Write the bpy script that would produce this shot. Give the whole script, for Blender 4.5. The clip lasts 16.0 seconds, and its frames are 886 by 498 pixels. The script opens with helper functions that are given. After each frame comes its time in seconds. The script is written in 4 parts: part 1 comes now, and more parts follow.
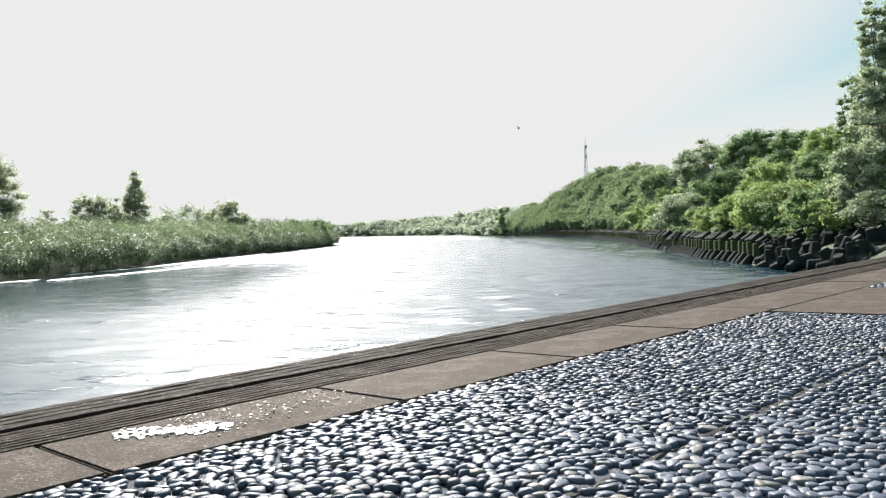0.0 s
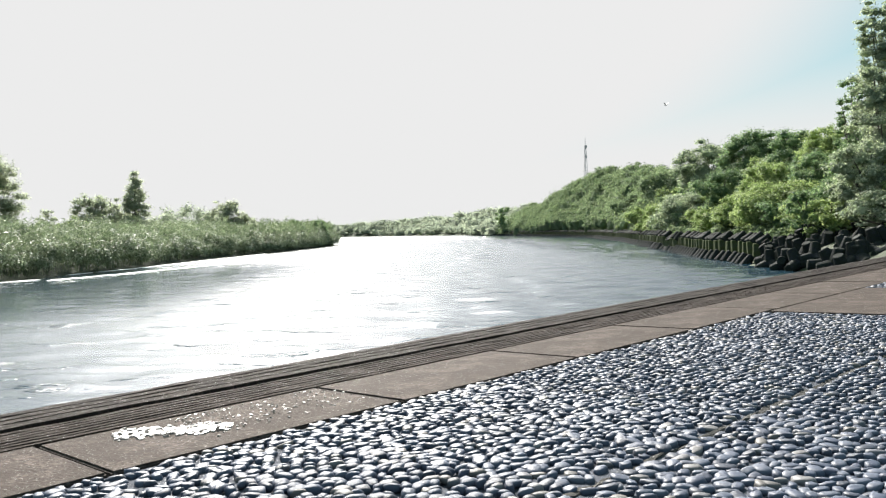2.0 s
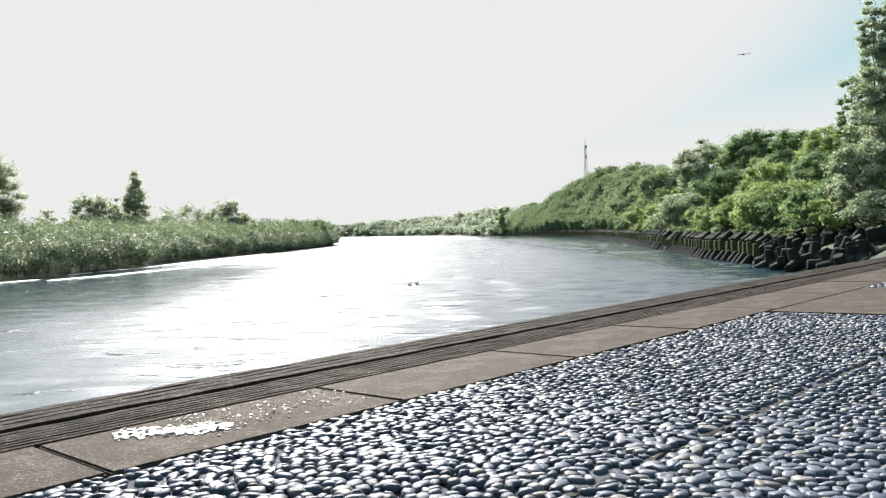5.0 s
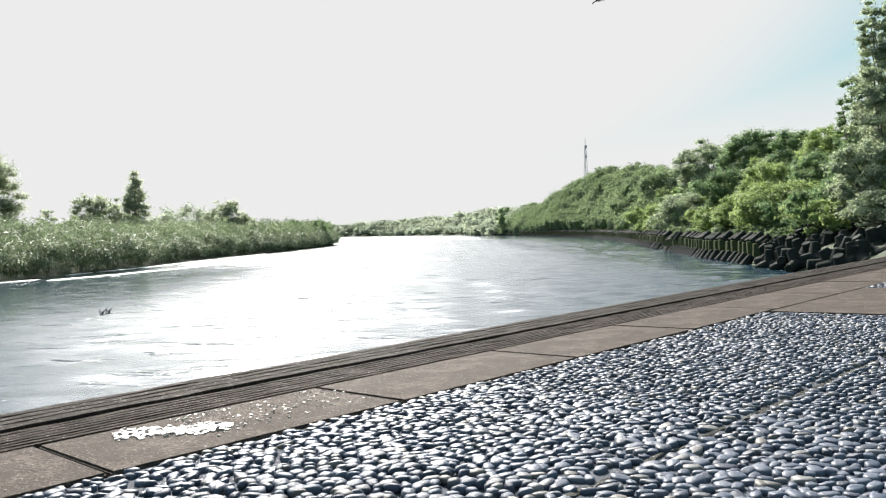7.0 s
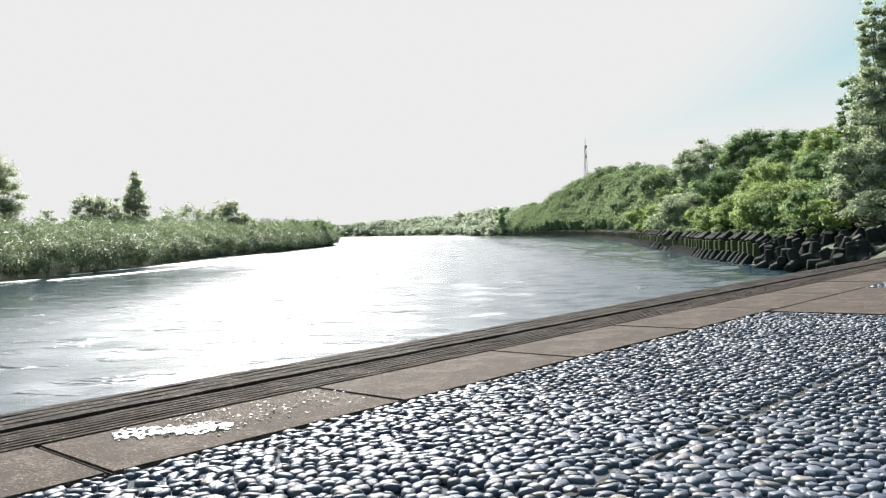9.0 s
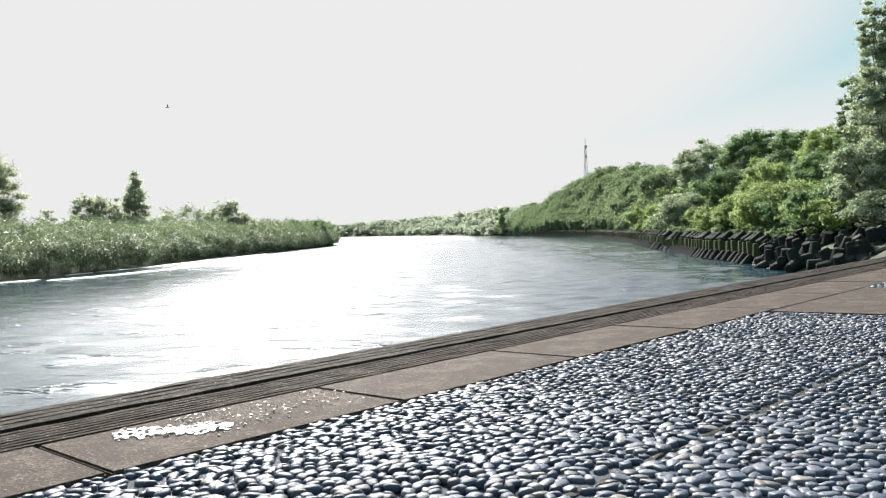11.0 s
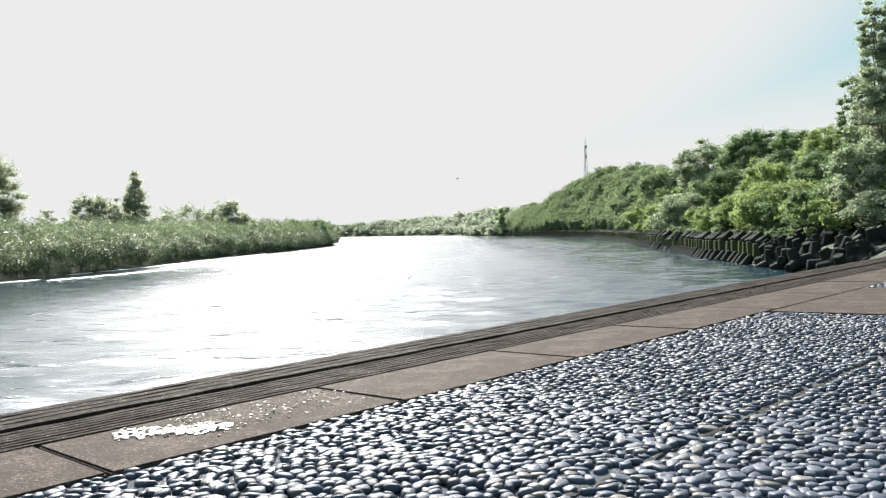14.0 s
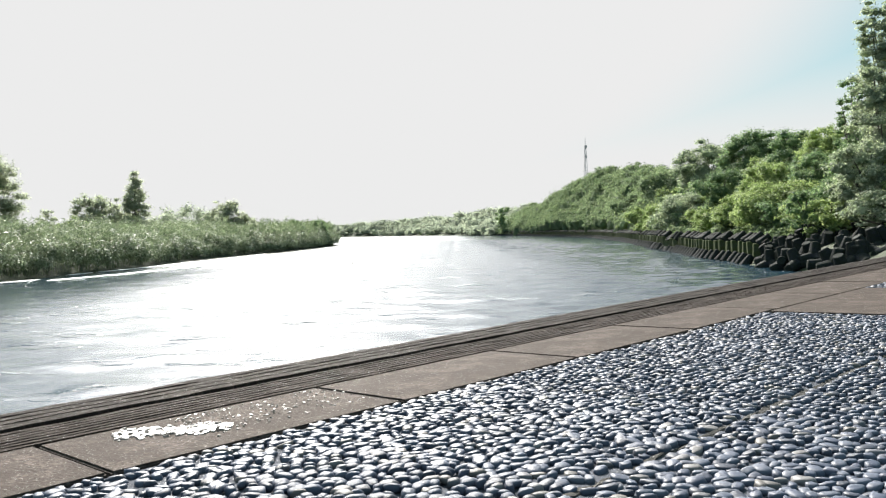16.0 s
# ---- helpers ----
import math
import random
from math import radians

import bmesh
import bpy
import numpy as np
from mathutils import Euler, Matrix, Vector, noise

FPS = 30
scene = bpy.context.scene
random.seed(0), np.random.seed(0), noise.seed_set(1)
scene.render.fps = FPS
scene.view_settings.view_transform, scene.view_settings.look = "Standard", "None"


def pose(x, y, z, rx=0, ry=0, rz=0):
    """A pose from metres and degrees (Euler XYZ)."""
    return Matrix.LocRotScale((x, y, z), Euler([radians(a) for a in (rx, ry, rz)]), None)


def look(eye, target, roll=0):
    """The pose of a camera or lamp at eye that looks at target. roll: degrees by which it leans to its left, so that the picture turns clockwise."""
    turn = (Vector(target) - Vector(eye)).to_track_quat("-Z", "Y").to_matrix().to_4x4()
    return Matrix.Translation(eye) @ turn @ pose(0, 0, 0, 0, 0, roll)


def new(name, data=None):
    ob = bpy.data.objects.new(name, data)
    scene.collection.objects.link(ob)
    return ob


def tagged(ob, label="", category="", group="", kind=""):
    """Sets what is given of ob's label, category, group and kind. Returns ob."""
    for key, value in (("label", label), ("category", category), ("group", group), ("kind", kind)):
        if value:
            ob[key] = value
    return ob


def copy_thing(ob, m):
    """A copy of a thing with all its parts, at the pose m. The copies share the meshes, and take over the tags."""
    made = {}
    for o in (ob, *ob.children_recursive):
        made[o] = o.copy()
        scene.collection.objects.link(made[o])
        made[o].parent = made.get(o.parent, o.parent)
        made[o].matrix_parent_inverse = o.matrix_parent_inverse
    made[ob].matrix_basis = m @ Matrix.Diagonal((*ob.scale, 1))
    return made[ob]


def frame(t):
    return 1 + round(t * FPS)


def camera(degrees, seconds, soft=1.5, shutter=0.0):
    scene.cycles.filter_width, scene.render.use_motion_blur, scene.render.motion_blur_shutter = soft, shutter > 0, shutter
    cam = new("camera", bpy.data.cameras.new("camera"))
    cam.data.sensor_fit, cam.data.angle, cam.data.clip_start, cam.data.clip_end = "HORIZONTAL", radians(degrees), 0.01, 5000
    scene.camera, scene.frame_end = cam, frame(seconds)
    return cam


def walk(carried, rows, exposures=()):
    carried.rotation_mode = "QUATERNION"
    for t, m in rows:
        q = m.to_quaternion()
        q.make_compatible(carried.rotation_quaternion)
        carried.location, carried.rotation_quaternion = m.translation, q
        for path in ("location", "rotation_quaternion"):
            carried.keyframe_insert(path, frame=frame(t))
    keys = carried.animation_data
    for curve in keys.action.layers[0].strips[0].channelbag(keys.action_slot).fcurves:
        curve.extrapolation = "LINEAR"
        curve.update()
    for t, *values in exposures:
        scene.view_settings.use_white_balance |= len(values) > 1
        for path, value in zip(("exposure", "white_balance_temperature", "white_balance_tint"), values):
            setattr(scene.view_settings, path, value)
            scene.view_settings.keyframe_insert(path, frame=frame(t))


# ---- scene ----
cam = camera(55.19, 16.0, soft=1.2)
EYE = (0.0, 0.0, 1.8)
STAND = look(EYE, (0.0, 10.0, 1.5867), -1.5)
walk(cam, [(0.0, STAND), (16.0, STAND)], exposures=[(0.0, 1.05), (16.0, 1.05)])

# ---- world and sun ----
SUN_AZ, SUN_EL = radians(-12.5), radians(37.0)     # azimuth from +Y towards +X
SUN_DIR = Vector((math.sin(SUN_AZ) * math.cos(SUN_EL), math.cos(SUN_AZ) * math.cos(SUN_EL), math.sin(SUN_EL)))

SKY_GAIN = (0.0075, 0.0175, 0.016)
SKY_HAZE = (0.14, 0.222, 0.25)                     # thin even haze over the blue
AUREOLE = (21.5, 9.0, 8.5)                        # degrees from the sun, and strength


def make_world():
    w = bpy.data.worlds.new("hazy_sky")
    w.use_nodes = True
    scene.world = w
    nt = w.node_tree
    nt.nodes.clear()

    def link(a, b):
        nt.links.new(a, b)

    def span(src, lo, hi, to_lo, to_hi):
        n = nt.nodes.new("ShaderNodeMapRange")
        n.interpolation_type = "SMOOTHSTEP"
        for key, value in (("From Min", lo), ("From Max", hi), ("To Min", to_lo), ("To Max", to_hi)):
            n.inputs[key].default_value = value
        link(src, n.inputs["Value"])
        return n.outputs[0]

    out = nt.nodes.new("ShaderNodeOutputWorld")
    bg = nt.nodes.new("ShaderNodeBackground")
    sky = nt.nodes.new("ShaderNodeTexSky")
    sky.sky_type = "NISHITA"
    sky.sun_disc = False
    sky.sun_elevation = SUN_EL
    sky.sun_rotation = SUN_AZ
    sky.air_density, sky.dust_density, sky.ozone_density = 1.0, 1.0, 1.0
    blue = nt.nodes.new("ShaderNodeVectorMath")
    blue.operation = "MULTIPLY"
    blue.inputs[1].default_value = SKY_GAIN
    link(sky.outputs[0], blue.inputs[0])
    haze = nt.nodes.new("ShaderNodeVectorMath")
    haze.operation = "ADD"
    haze.inputs[1].default_value = SKY_HAZE
    link(blue.outputs[0], haze.inputs[0])
    co = nt.nodes.new("ShaderNodeTexCoord")
    dot = nt.nodes.new("ShaderNodeVectorMath")
    dot.operation = "DOT_PRODUCT"
    dot.inputs[1].default_value = SUN_DIR
    link(co.outputs["Generated"], dot.inputs[0])
    split = nt.nodes.new("ShaderNodeSeparateXYZ")
    link(co.outputs["Generated"], split.inputs[0])
    # white haze: low over the horizon and wide round the sun, with a bright aureole in its middle
    low = span(split.outputs["Z"], 0.25, 0.07, 0.0, 1.0)
    wide = span(dot.outputs["Value"], math.cos(radians(48.5)), math.cos(radians(36)), 0.0, 1.0)
    veil = nt.nodes.new("ShaderNodeMath")
    veil.operation = "MAXIMUM"
    link(low, veil.inputs[0])
    link(wide, veil.inputs[1])
    white = span(dot.outputs["Value"], math.cos(radians(AUREOLE[0])), math.cos(radians(AUREOLE[1])), 0.405, AUREOLE[2])
    m = nt.nodes.new("ShaderNodeMix")
    m.data_type = "RGBA"
    link(veil.outputs[0], m.inputs[0])
    link(haze.outputs[0], m.inputs[6])
    link(white, m.inputs[7])
    link(m.outputs[2], bg.inputs["Color"])
    bg.inputs["Strength"].default_value = 1.0
    link(bg.outputs[0], out.inputs["Surface"])


make_world()
sun = new("sun", bpy.data.lights.new("sun", "SUN"))
sun.data.energy, sun.data.angle, sun.data.color = 5.0, radians(0.6), (1.0, 0.95, 0.86)
sun.matrix_world = look(SUN_DIR * 300, (0, 0, 0))


# ---- materials ----
def material(name, color, rough=0.6, metal=0.0, spec=0.5):
    m = bpy.data.materials.new(name)
    m.use_nodes = True
    b = m.node_tree.nodes["Principled BSDF"]
    b.inputs["Base Color"].default_value = (*color, 1)
    b.inputs["Roughness"].default_value = rough
    b.inputs["Metallic"].default_value = metal
    b.inputs["Specular IOR Level"].default_value = spec
    return m, m.node_tree, b


def node(nt, kind, **values):
    n = nt.nodes.new(kind)
    for key, value in values.items():
        n.inputs[key.replace("_", " ")].default_value = value
    return n


def ramp(nt, src, stops):
    r = nt.nodes.new("ShaderNodeValToRGB")
    el = r.color_ramp.elements
    while len(el) < len(stops):
        el.new(0.5)
    for e, (p, c) in zip(el, stops):
        e.position, e.color = p, (*c, 1)
    nt.links.new(src, r.inputs[0])
    return r.outputs[0]


def mix(nt, a, b, fac, mode="MIX"):
    m = nt.nodes.new("ShaderNodeMix")
    m.data_type, m.blend_type = "RGBA", mode
    for sock, v in ((m.inputs[6], a), (m.inputs[7], b), (m.inputs[0], fac)):
        if isinstance(v, (int, float)):
            sock.default_value = v
        elif isinstance(v, tuple):
            sock.default_value = (*v, 1)
        else:
            nt.links.new(v, sock)
    return m.outputs[2]


def tex_noise(nt, scale, detail=4, stretch=None, rough=0.55):
    co = nt.nodes.new("ShaderNodeTexCoord")
    n = node(nt, "ShaderNodeTexNoise", Scale=scale, Detail=detail, Roughness=rough)
    if stretch:
        mp = nt.nodes.new("ShaderNodeMapping")
        mp.inputs["Scale"].default_value = stretch
        nt.links.new(co.outputs["Object"], mp.inputs[0])
        nt.links.new(mp.outputs[0], n.inputs["Vector"])
    else:
        nt.links.new(co.outputs["Object"], n.inputs["Vector"])
    return n.outputs["Fac"]


def bump(nt, b, height, strength, distance, below=None):
    n = node(nt, "ShaderNodeBump", Strength=strength, Distance=distance)
    nt.links.new(height, n.inputs["Height"])
    if below:
        nt.links.new(below, n.inputs["Normal"])
    if b:
        nt.links.new(n.outputs[0], b.inputs["Normal"])
    return n.outputs[0]


def rough_from(nt, b, src, lo, hi):
    mr = node(nt, "ShaderNodeMapRange", To_Min=lo, To_Max=hi)
    mr.inputs["From Min"].default_value, mr.inputs["From Max"].default_value = 0.35, 0.65
    nt.links.new(src, mr.inputs["Value"])
    nt.links.new(mr.outputs[0], b.inputs["Roughness"])


def make_concrete(name, dark, light, stain, r_lo, r_hi, grain=140.0, relief=0.6, shine=True):
    m, nt, b = material(name, light)
    fine, wide = tex_noise(nt, grain, 3), tex_noise(nt, 2.3, 6)
    c = ramp(nt, fine, [(0.3, dark), (0.7, light)])
    c = mix(nt, c, stain, ramp(nt, wide, [(0.42, (0, 0, 0)), (0.7, (0.85, 0.85, 0.85))]))
    c = mix(nt, c, dark, ramp(nt, tex_noise(nt, 11.0, 5, None, 0.7), [(0.5, (0, 0, 0)), (0.68, (0.6, 0.6, 0.6))]))
    c = mix(nt, c, stain, ramp(nt, tex_noise(nt, 5.5, 6, None, 0.65), [(0.42, (0, 0, 0)), (0.54, (0.9, 0.9, 0.9))]))
    nt.links.new(c, b.inputs["Base Color"])
    # polished grains among the dull ones
    b.inputs["Specular IOR Level"].default_value = 0.04
    if shine:
        spots = tex_noise(nt, 120.0, 2)
        for socket, lo, hi in (("Roughness", r_hi, 0.24), ("Specular IOR Level", 0.05, 0.7)):
            polish = node(nt, "ShaderNodeMapRange", To_Min=lo, To_Max=hi)
            polish.inputs["From Min"].default_value, polish.inputs["From Max"].default_value = 0.635, 0.69
            nt.links.new(spots, polish.inputs["Value"])
            nt.links.new(polish.outputs[0], b.inputs[socket])
    else:
        rough_from(nt, b, tex_noise(nt, 30.0, 4), r_lo, r_hi)
    low = bump(nt, None, tex_noise(nt, 26.0, 4), 0.35, 0.01)
    bump(nt, b, fine, relief, 0.006, low)
    return m


def make_foliage(name, low, mid, high, glow=0.45):
    m, nt, b = material(name, mid, 0.6, 0, 0.1)
    geo = nt.nodes.new("ShaderNodeNewGeometry")
    c = ramp(nt, geo.outputs["Random Per Island"], [(0.0, low), (0.5, mid), (1.0, high)])
    c = mix(nt, c, low, ramp(nt, tex_noise(nt, 0.55, 3), [(0.5, (0, 0, 0)), (0.75, (0.6, 0.6, 0.6))]))
    nt.links.new(c, b.inputs["Base Color"])
    tr = nt.nodes.new("ShaderNodeBsdfTranslucent")
    thru = mix(nt, c, (0.8, 1.0, 0.4), 0.35, "MULTIPLY")
    nt.links.new(thru, tr.inputs["Color"])
    ms = node(nt, "ShaderNodeMixShader", Fac=glow)
    out = nt.nodes["Material Output"]
    nt.links.new(b.outputs[0], ms.inputs[1])
    nt.links.new(tr.outputs[0], ms.inputs[2])
    nt.links.new(ms.outputs[0], out.inputs["Surface"])
    return m


def make_pebble():
    m, nt, b = material("river_pebble", (0.2, 0.22, 0.25), 0.3, 0, 0.18)
    info, geo = nt.nodes.new("ShaderNodeObjectInfo"), nt.nodes.new("ShaderNodeNewGeometry")
    add = nt.nodes.new("ShaderNodeMath")
    add.operation = "ADD"
    nt.links.new(info.outputs["Random"], add.inputs[0])
    nt.links.new(geo.outputs["Random Per Island"], add.inputs[1])
    fr = nt.nodes.new("ShaderNodeMath")
    fr.operation = "FRACT"
    nt.links.new(add.outputs[0], fr.inputs[0])
    c = ramp(nt, fr.outputs[0], [(0.0, (0.034, 0.04, 0.056)), (0.35, (0.05, 0.06, 0.09)), (0.6, (0.066, 0.08, 0.114)),
                                 (0.85, (0.088, 0.1, 0.13)), (0.95, (0.104, 0.096, 0.09)), (1.0, (0.17, 0.17, 0.18))])
    c = mix(nt, c, (0.045, 0.05, 0.06), ramp(nt, tex_noise(nt, 90.0, 4, (1, 1, 3)), [(0.5, (0, 0, 0)), (0.75, (0.5, 0.5, 0.5))]))
    nt.links.new(c, b.inputs["Base Color"])
    rough_from(nt, b, tex_noise(nt, 60.0, 3), 0.42, 0.58)
    bump(nt, b, tex_noise(nt, 160.0, 3), 0.25, 0.003)
    return m


def make_water():
    m, nt, b = material("river_water", (0.02, 0.04, 0.035), 0.14)
    b.inputs["IOR"].default_value = 1.333
    c = ramp(nt, tex_noise(nt, 0.05, 3), [(0.35, (0.014, 0.035, 0.052)), (0.7, (0.023, 0.047, 0.062))])
    nt.links.new(c, b.inputs["Base Color"])
    # smoother water in the lee of the reeds and under the far bank, ruffled water in the open stream
    co, xyz = nt.nodes.new("ShaderNodeTexCoord"), nt.nodes.new("ShaderNodeSeparateXYZ")
    nt.links.new(co.outputs["Object"], xyz.inputs[0])

    def zone(axis, a, b):
        n = node(nt, "ShaderNodeMapRange", To_Min=0.0, To_Max=1.0)
        n.interpolation_type = "SMOOTHSTEP"
        n.inputs["From Min"].default_value, n.inputs["From Max"].default_value = a, b
        nt.links.new(xyz.outputs[axis], n.inputs["Value"])
        return n.outputs[0]

    def both(a, b, how):
        n = nt.nodes.new("ShaderNodeMath")
        n.operation = how
        nt.links.new(a, n.inputs[0])
        nt.links.new(b, n.inputs[1])
        return n.outputs[0]

    lee = both(zone("X", -6.0, -13.0), zone("Y", 62.0, 38.0), "MULTIPLY")
    lee = both(lee, zone("Y", 12.0, 25.0), "MULTIPLY")
    lee = both(lee, zone("X", 5.5, 11.0), "MAXIMUM")
    gloss = node(nt, "ShaderNodeMapRange", To_Min=0.245, To_Max=0.08)
    nt.links.new(lee, gloss.inputs["Value"])
    nt.links.new(gloss.outputs[0], b.inputs["Roughness"])
    wide = bump(nt, None, tex_noise(nt, 1.1, 4, (0.35, 1.0, 1.0)), 0.5, 0.09)
    fine = bump(nt, None, tex_noise(nt, 5.0, 3, (0.4, 1.0, 1.0)), 0.5, 0.03, wide)
    # thin scattered wavelets
    crest = node(nt, "ShaderNodeMapRange", To_Min=0.0, To_Max=1.0)
    crest.inputs["From Min"].default_value, crest.inputs["From Max"].default_value = 0.59, 0.74
    nt.links.new(tex_noise(nt, 2.2, 5, (0.25, 1.0, 1.0), 0.6), crest.inputs["Value"])
    bump(nt, b, crest.outputs[0], 0.9, 0.13, fine)
    return m


def make_ground():
    m, nt, b = material("bank_soil_and_grass", (0.06, 0.07, 0.03), 0.9)
    c = ramp(nt, tex_noise(nt, 1.7, 6), [(0.35, (0.02, 0.026, 0.012)), (0.55, (0.034, 0.048, 0.018)), (0.75, (0.055, 0.055, 0.03))])
    nt.links.new(c, b.inputs["Base Color"])
    bump(nt, b, tex_noise(nt, 9.0, 5), 0.8, 0.1)
    return m


def make_bark():
    m, nt, b = material("bark", (0.1, 0.085, 0.065), 0.85)
    c = ramp(nt, tex_noise(nt, 6.0, 5, (3, 3, 0.6)), [(0.35, (0.05, 0.042, 0.034)), (0.7, (0.15, 0.13, 0.1))])
    nt.links.new(c, b.inputs["Base Color"])
    bump(nt, b, tex_noise(nt, 12.0, 4, (3, 3, 0.5)), 0.7, 0.02)
    return m


CONCRETE = make_concrete("worn_concrete", (0.026, 0.021, 0.018), (0.135, 0.108, 0.094), (0.05, 0.04, 0.034), 0.75, 0.85, 75.0, 1.0)
KERB = make_concrete("dark_kerb_concrete", (0.016, 0.012, 0.0105), (0.075, 0.059, 0.051), (0.026, 0.02, 0.017), 0.75, 0.9, 90.0, 1.0)
COPING = make_concrete("wet_coping_concrete", (0.01, 0.009, 0.008), (0.062, 0.05, 0.043), (0.02, 0.016, 0.014), 0.75, 0.9, 70.0, 1.0)
MORTAR = make_concrete("dark_mortar", (0.055, 0.06, 0.075), (0.12, 0.125, 0.145), (0.07, 0.076, 0.09), 0.6, 0.85, 200.0)
SANDY = make_concrete("sandy_joint_mortar", (0.045, 0.044, 0.042), (0.105, 0.1, 0.092), (0.055, 0.053, 0.05), 0.6, 0.85, 200.0)
ARMOUR = make_concrete("weathered_block_concrete", (0.011, 0.0125, 0.0155), (0.032, 0.035, 0.04), (0.019, 0.023, 0.018), 0.6, 0.85, 14.0, 0.6, False)
# Webs: moss green, plus the sunlit brightness of their faces put into the colour.
MOSSY_LIT = make_concrete("lit_mossy_block_concrete", (0.036, 0.041, 0.028), (0.1, 0.11, 0.072), (0.06, 0.075, 0.03), 0.65, 0.9, 14.0, 0.6, False)
PEBBLE = make_pebble()
WET_GRIT = material("wet_pale_grit", (0.16, 0.14, 0.125), 0.34, 0, 0.6)[0]
WATER = make_water()
GROUND = make_ground()
BARK = make_bark()
LEAF_SUNNY = make_foliage("sunny_leaves", (0.142, 0.198, 0.075), (0.263, 0.335, 0.133), (0.426, 0.479, 0.234), 0.55)
LEAF_DEEP = make_foliage("deep_green_leaves", (0.092, 0.148, 0.081), (0.170, 0.245, 0.127), (0.293, 0.364, 0.198), 0.55)
LEAF_GREY = make_foliage("grey_green_leaves", (0.178, 0.215, 0.154), (0.308, 0.348, 0.253), (0.508, 0.540, 0.416), 0.58)
# Trees behind the reeds: haze is put into the leaves as pale grey.
LEAF_HAZY = make_foliage("haze_pale_leaves", (0.265, 0.281, 0.234), (0.387, 0.409, 0.336), (0.528, 0.546, 0.469), 0.74)
# Hill green, lightened: the haze of distance is in the colour.
LEAF_MID = make_foliage("haze_softened_green_leaves", (0.120, 0.162, 0.094), (0.184, 0.236, 0.136), (0.282, 0.334, 0.207), 0.55)
# Far woods: distance haze is put into this pale leaf colour.
LEAF_FAR = make_foliage("haze_paled_distant_leaves", (0.272, 0.294, 0.261), (0.345, 0.368, 0.328), (0.417, 0.442, 0.393), 0.7)
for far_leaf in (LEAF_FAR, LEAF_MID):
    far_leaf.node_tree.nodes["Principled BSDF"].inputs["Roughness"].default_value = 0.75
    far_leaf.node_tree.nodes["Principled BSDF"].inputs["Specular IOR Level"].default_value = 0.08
REED = make_foliage("reed_blades", (0.081, 0.103, 0.063), (0.172, 0.213, 0.132), (0.345, 0.380, 0.287), 0.42)
REED.node_tree.nodes["Principled BSDF"].inputs["Roughness"].default_value = 0.45
REED.node_tree.nodes["Principled BSDF"].inputs["Specular IOR Level"].default_value = 0.14
STEEL = material("galvanised_steel", (0.32, 0.33, 0.34), 0.45, 0.8)[0]
DARK_FEATHER = material("dark_feathers", (0.07, 0.072, 0.08), 0.6)[0]
FEATHER = material("grey_feathers", (0.16, 0.15, 0.15), 0.7)[0]
# White flecks: foam, and the bright waterline glint put into their colour.
FOAM = material("pale_foam_and_glint", (0.8, 0.82, 0.82), 0.6)[0]


# ---- mesh helpers ----
def mesh_from(name, verts, faces, mats, smooth=False, index=None):
    me = bpy.data.meshes.new(name)
    me.from_pydata([tuple(v) for v in np.asarray(verts).tolist()], [], [tuple(f) for f in (faces.tolist() if hasattr(faces, "tolist") else faces)])
    for m in mats:
        me.materials.append(m)
    if smooth:
        me.polygons.foreach_set("use_smooth", [True] * len(me.polygons))
    if index is not None:
        me.polygons.foreach_set("material_index", list(index))
    me.update()
    return me


def part(name, bm, mat, parent, label=""):
    me = bpy.data.meshes.new(name)
    bm.to_mesh(me)
    bm.free()
    me.materials.append(mat)
    ob = new(name, me)
    ob.parent = parent
    return tagged(ob, label)


def part_me(name, me, parent, label="", m=None):
    ob = new(name, me)
    ob.parent = parent
    if m is not None:
        ob.matrix_basis = m
    return tagged(ob, label)


def thing(name, label, category, m=None, group="", kind=""):
    ob = new(name)
    ob.empty_display_size = 0.3
    if m is not None:
        ob.matrix_basis = m
    return tagged(ob, label, category, group, kind)


def box_bm(size, centre=(0, 0, 0), bevel=0.0, bm=None):
    bm = bm or bmesh.new()
    r = bmesh.ops.create_cube(bm, size=1.0, matrix=Matrix.Translation(centre) @ Matrix.Diagonal((*size, 1)))
    if bevel:
        es = list({e for v in r["verts"] for e in v.link_edges})
        bmesh.ops.bevel(bm, geom=es, offset=bevel, segments=2, affect="EDGES")
    return bm


def tube(points, radii, sides=6):
    """Vertices and faces of a tapered tube along points."""
    vs, fs = [], []
    for i, (p, r) in enumerate(zip(points, radii)):
        p = Vector(p)
        d = Vector(points[min(i + 1, len(points) - 1)]) - Vector(points[max(i - 1, 0)])
        q = d.to_track_quat("Z", "Y")
        for k in range(sides):
            a = 2 * math.pi * k / sides
            vs.append(p + q @ Vector((r * math.cos(a), r * math.sin(a), 0)))
    for i in range(len(points) - 1):
        for k in range(sides):
            a, b = i * sides + k, i * sides + (k + 1) % sides
            fs.append((a, b, b + sides, a + sides))
    fs.append(tuple(range((len(points) - 1) * sides, len(points) * sides)))
    return vs, fs


def ico(sub):
    bm = bmesh.new()
    bmesh.ops.create_icosphere(bm, subdivisions=sub, radius=1.0)
    bm.verts.ensure_lookup_table()
    v = np.array([x.co[:] for x in bm.verts])
    f = np.array([[x.index for x in p.verts] for p in bm.faces])
    bm.free()
    return v, f


ICO1, ICO2 = ico(1), ico(2)


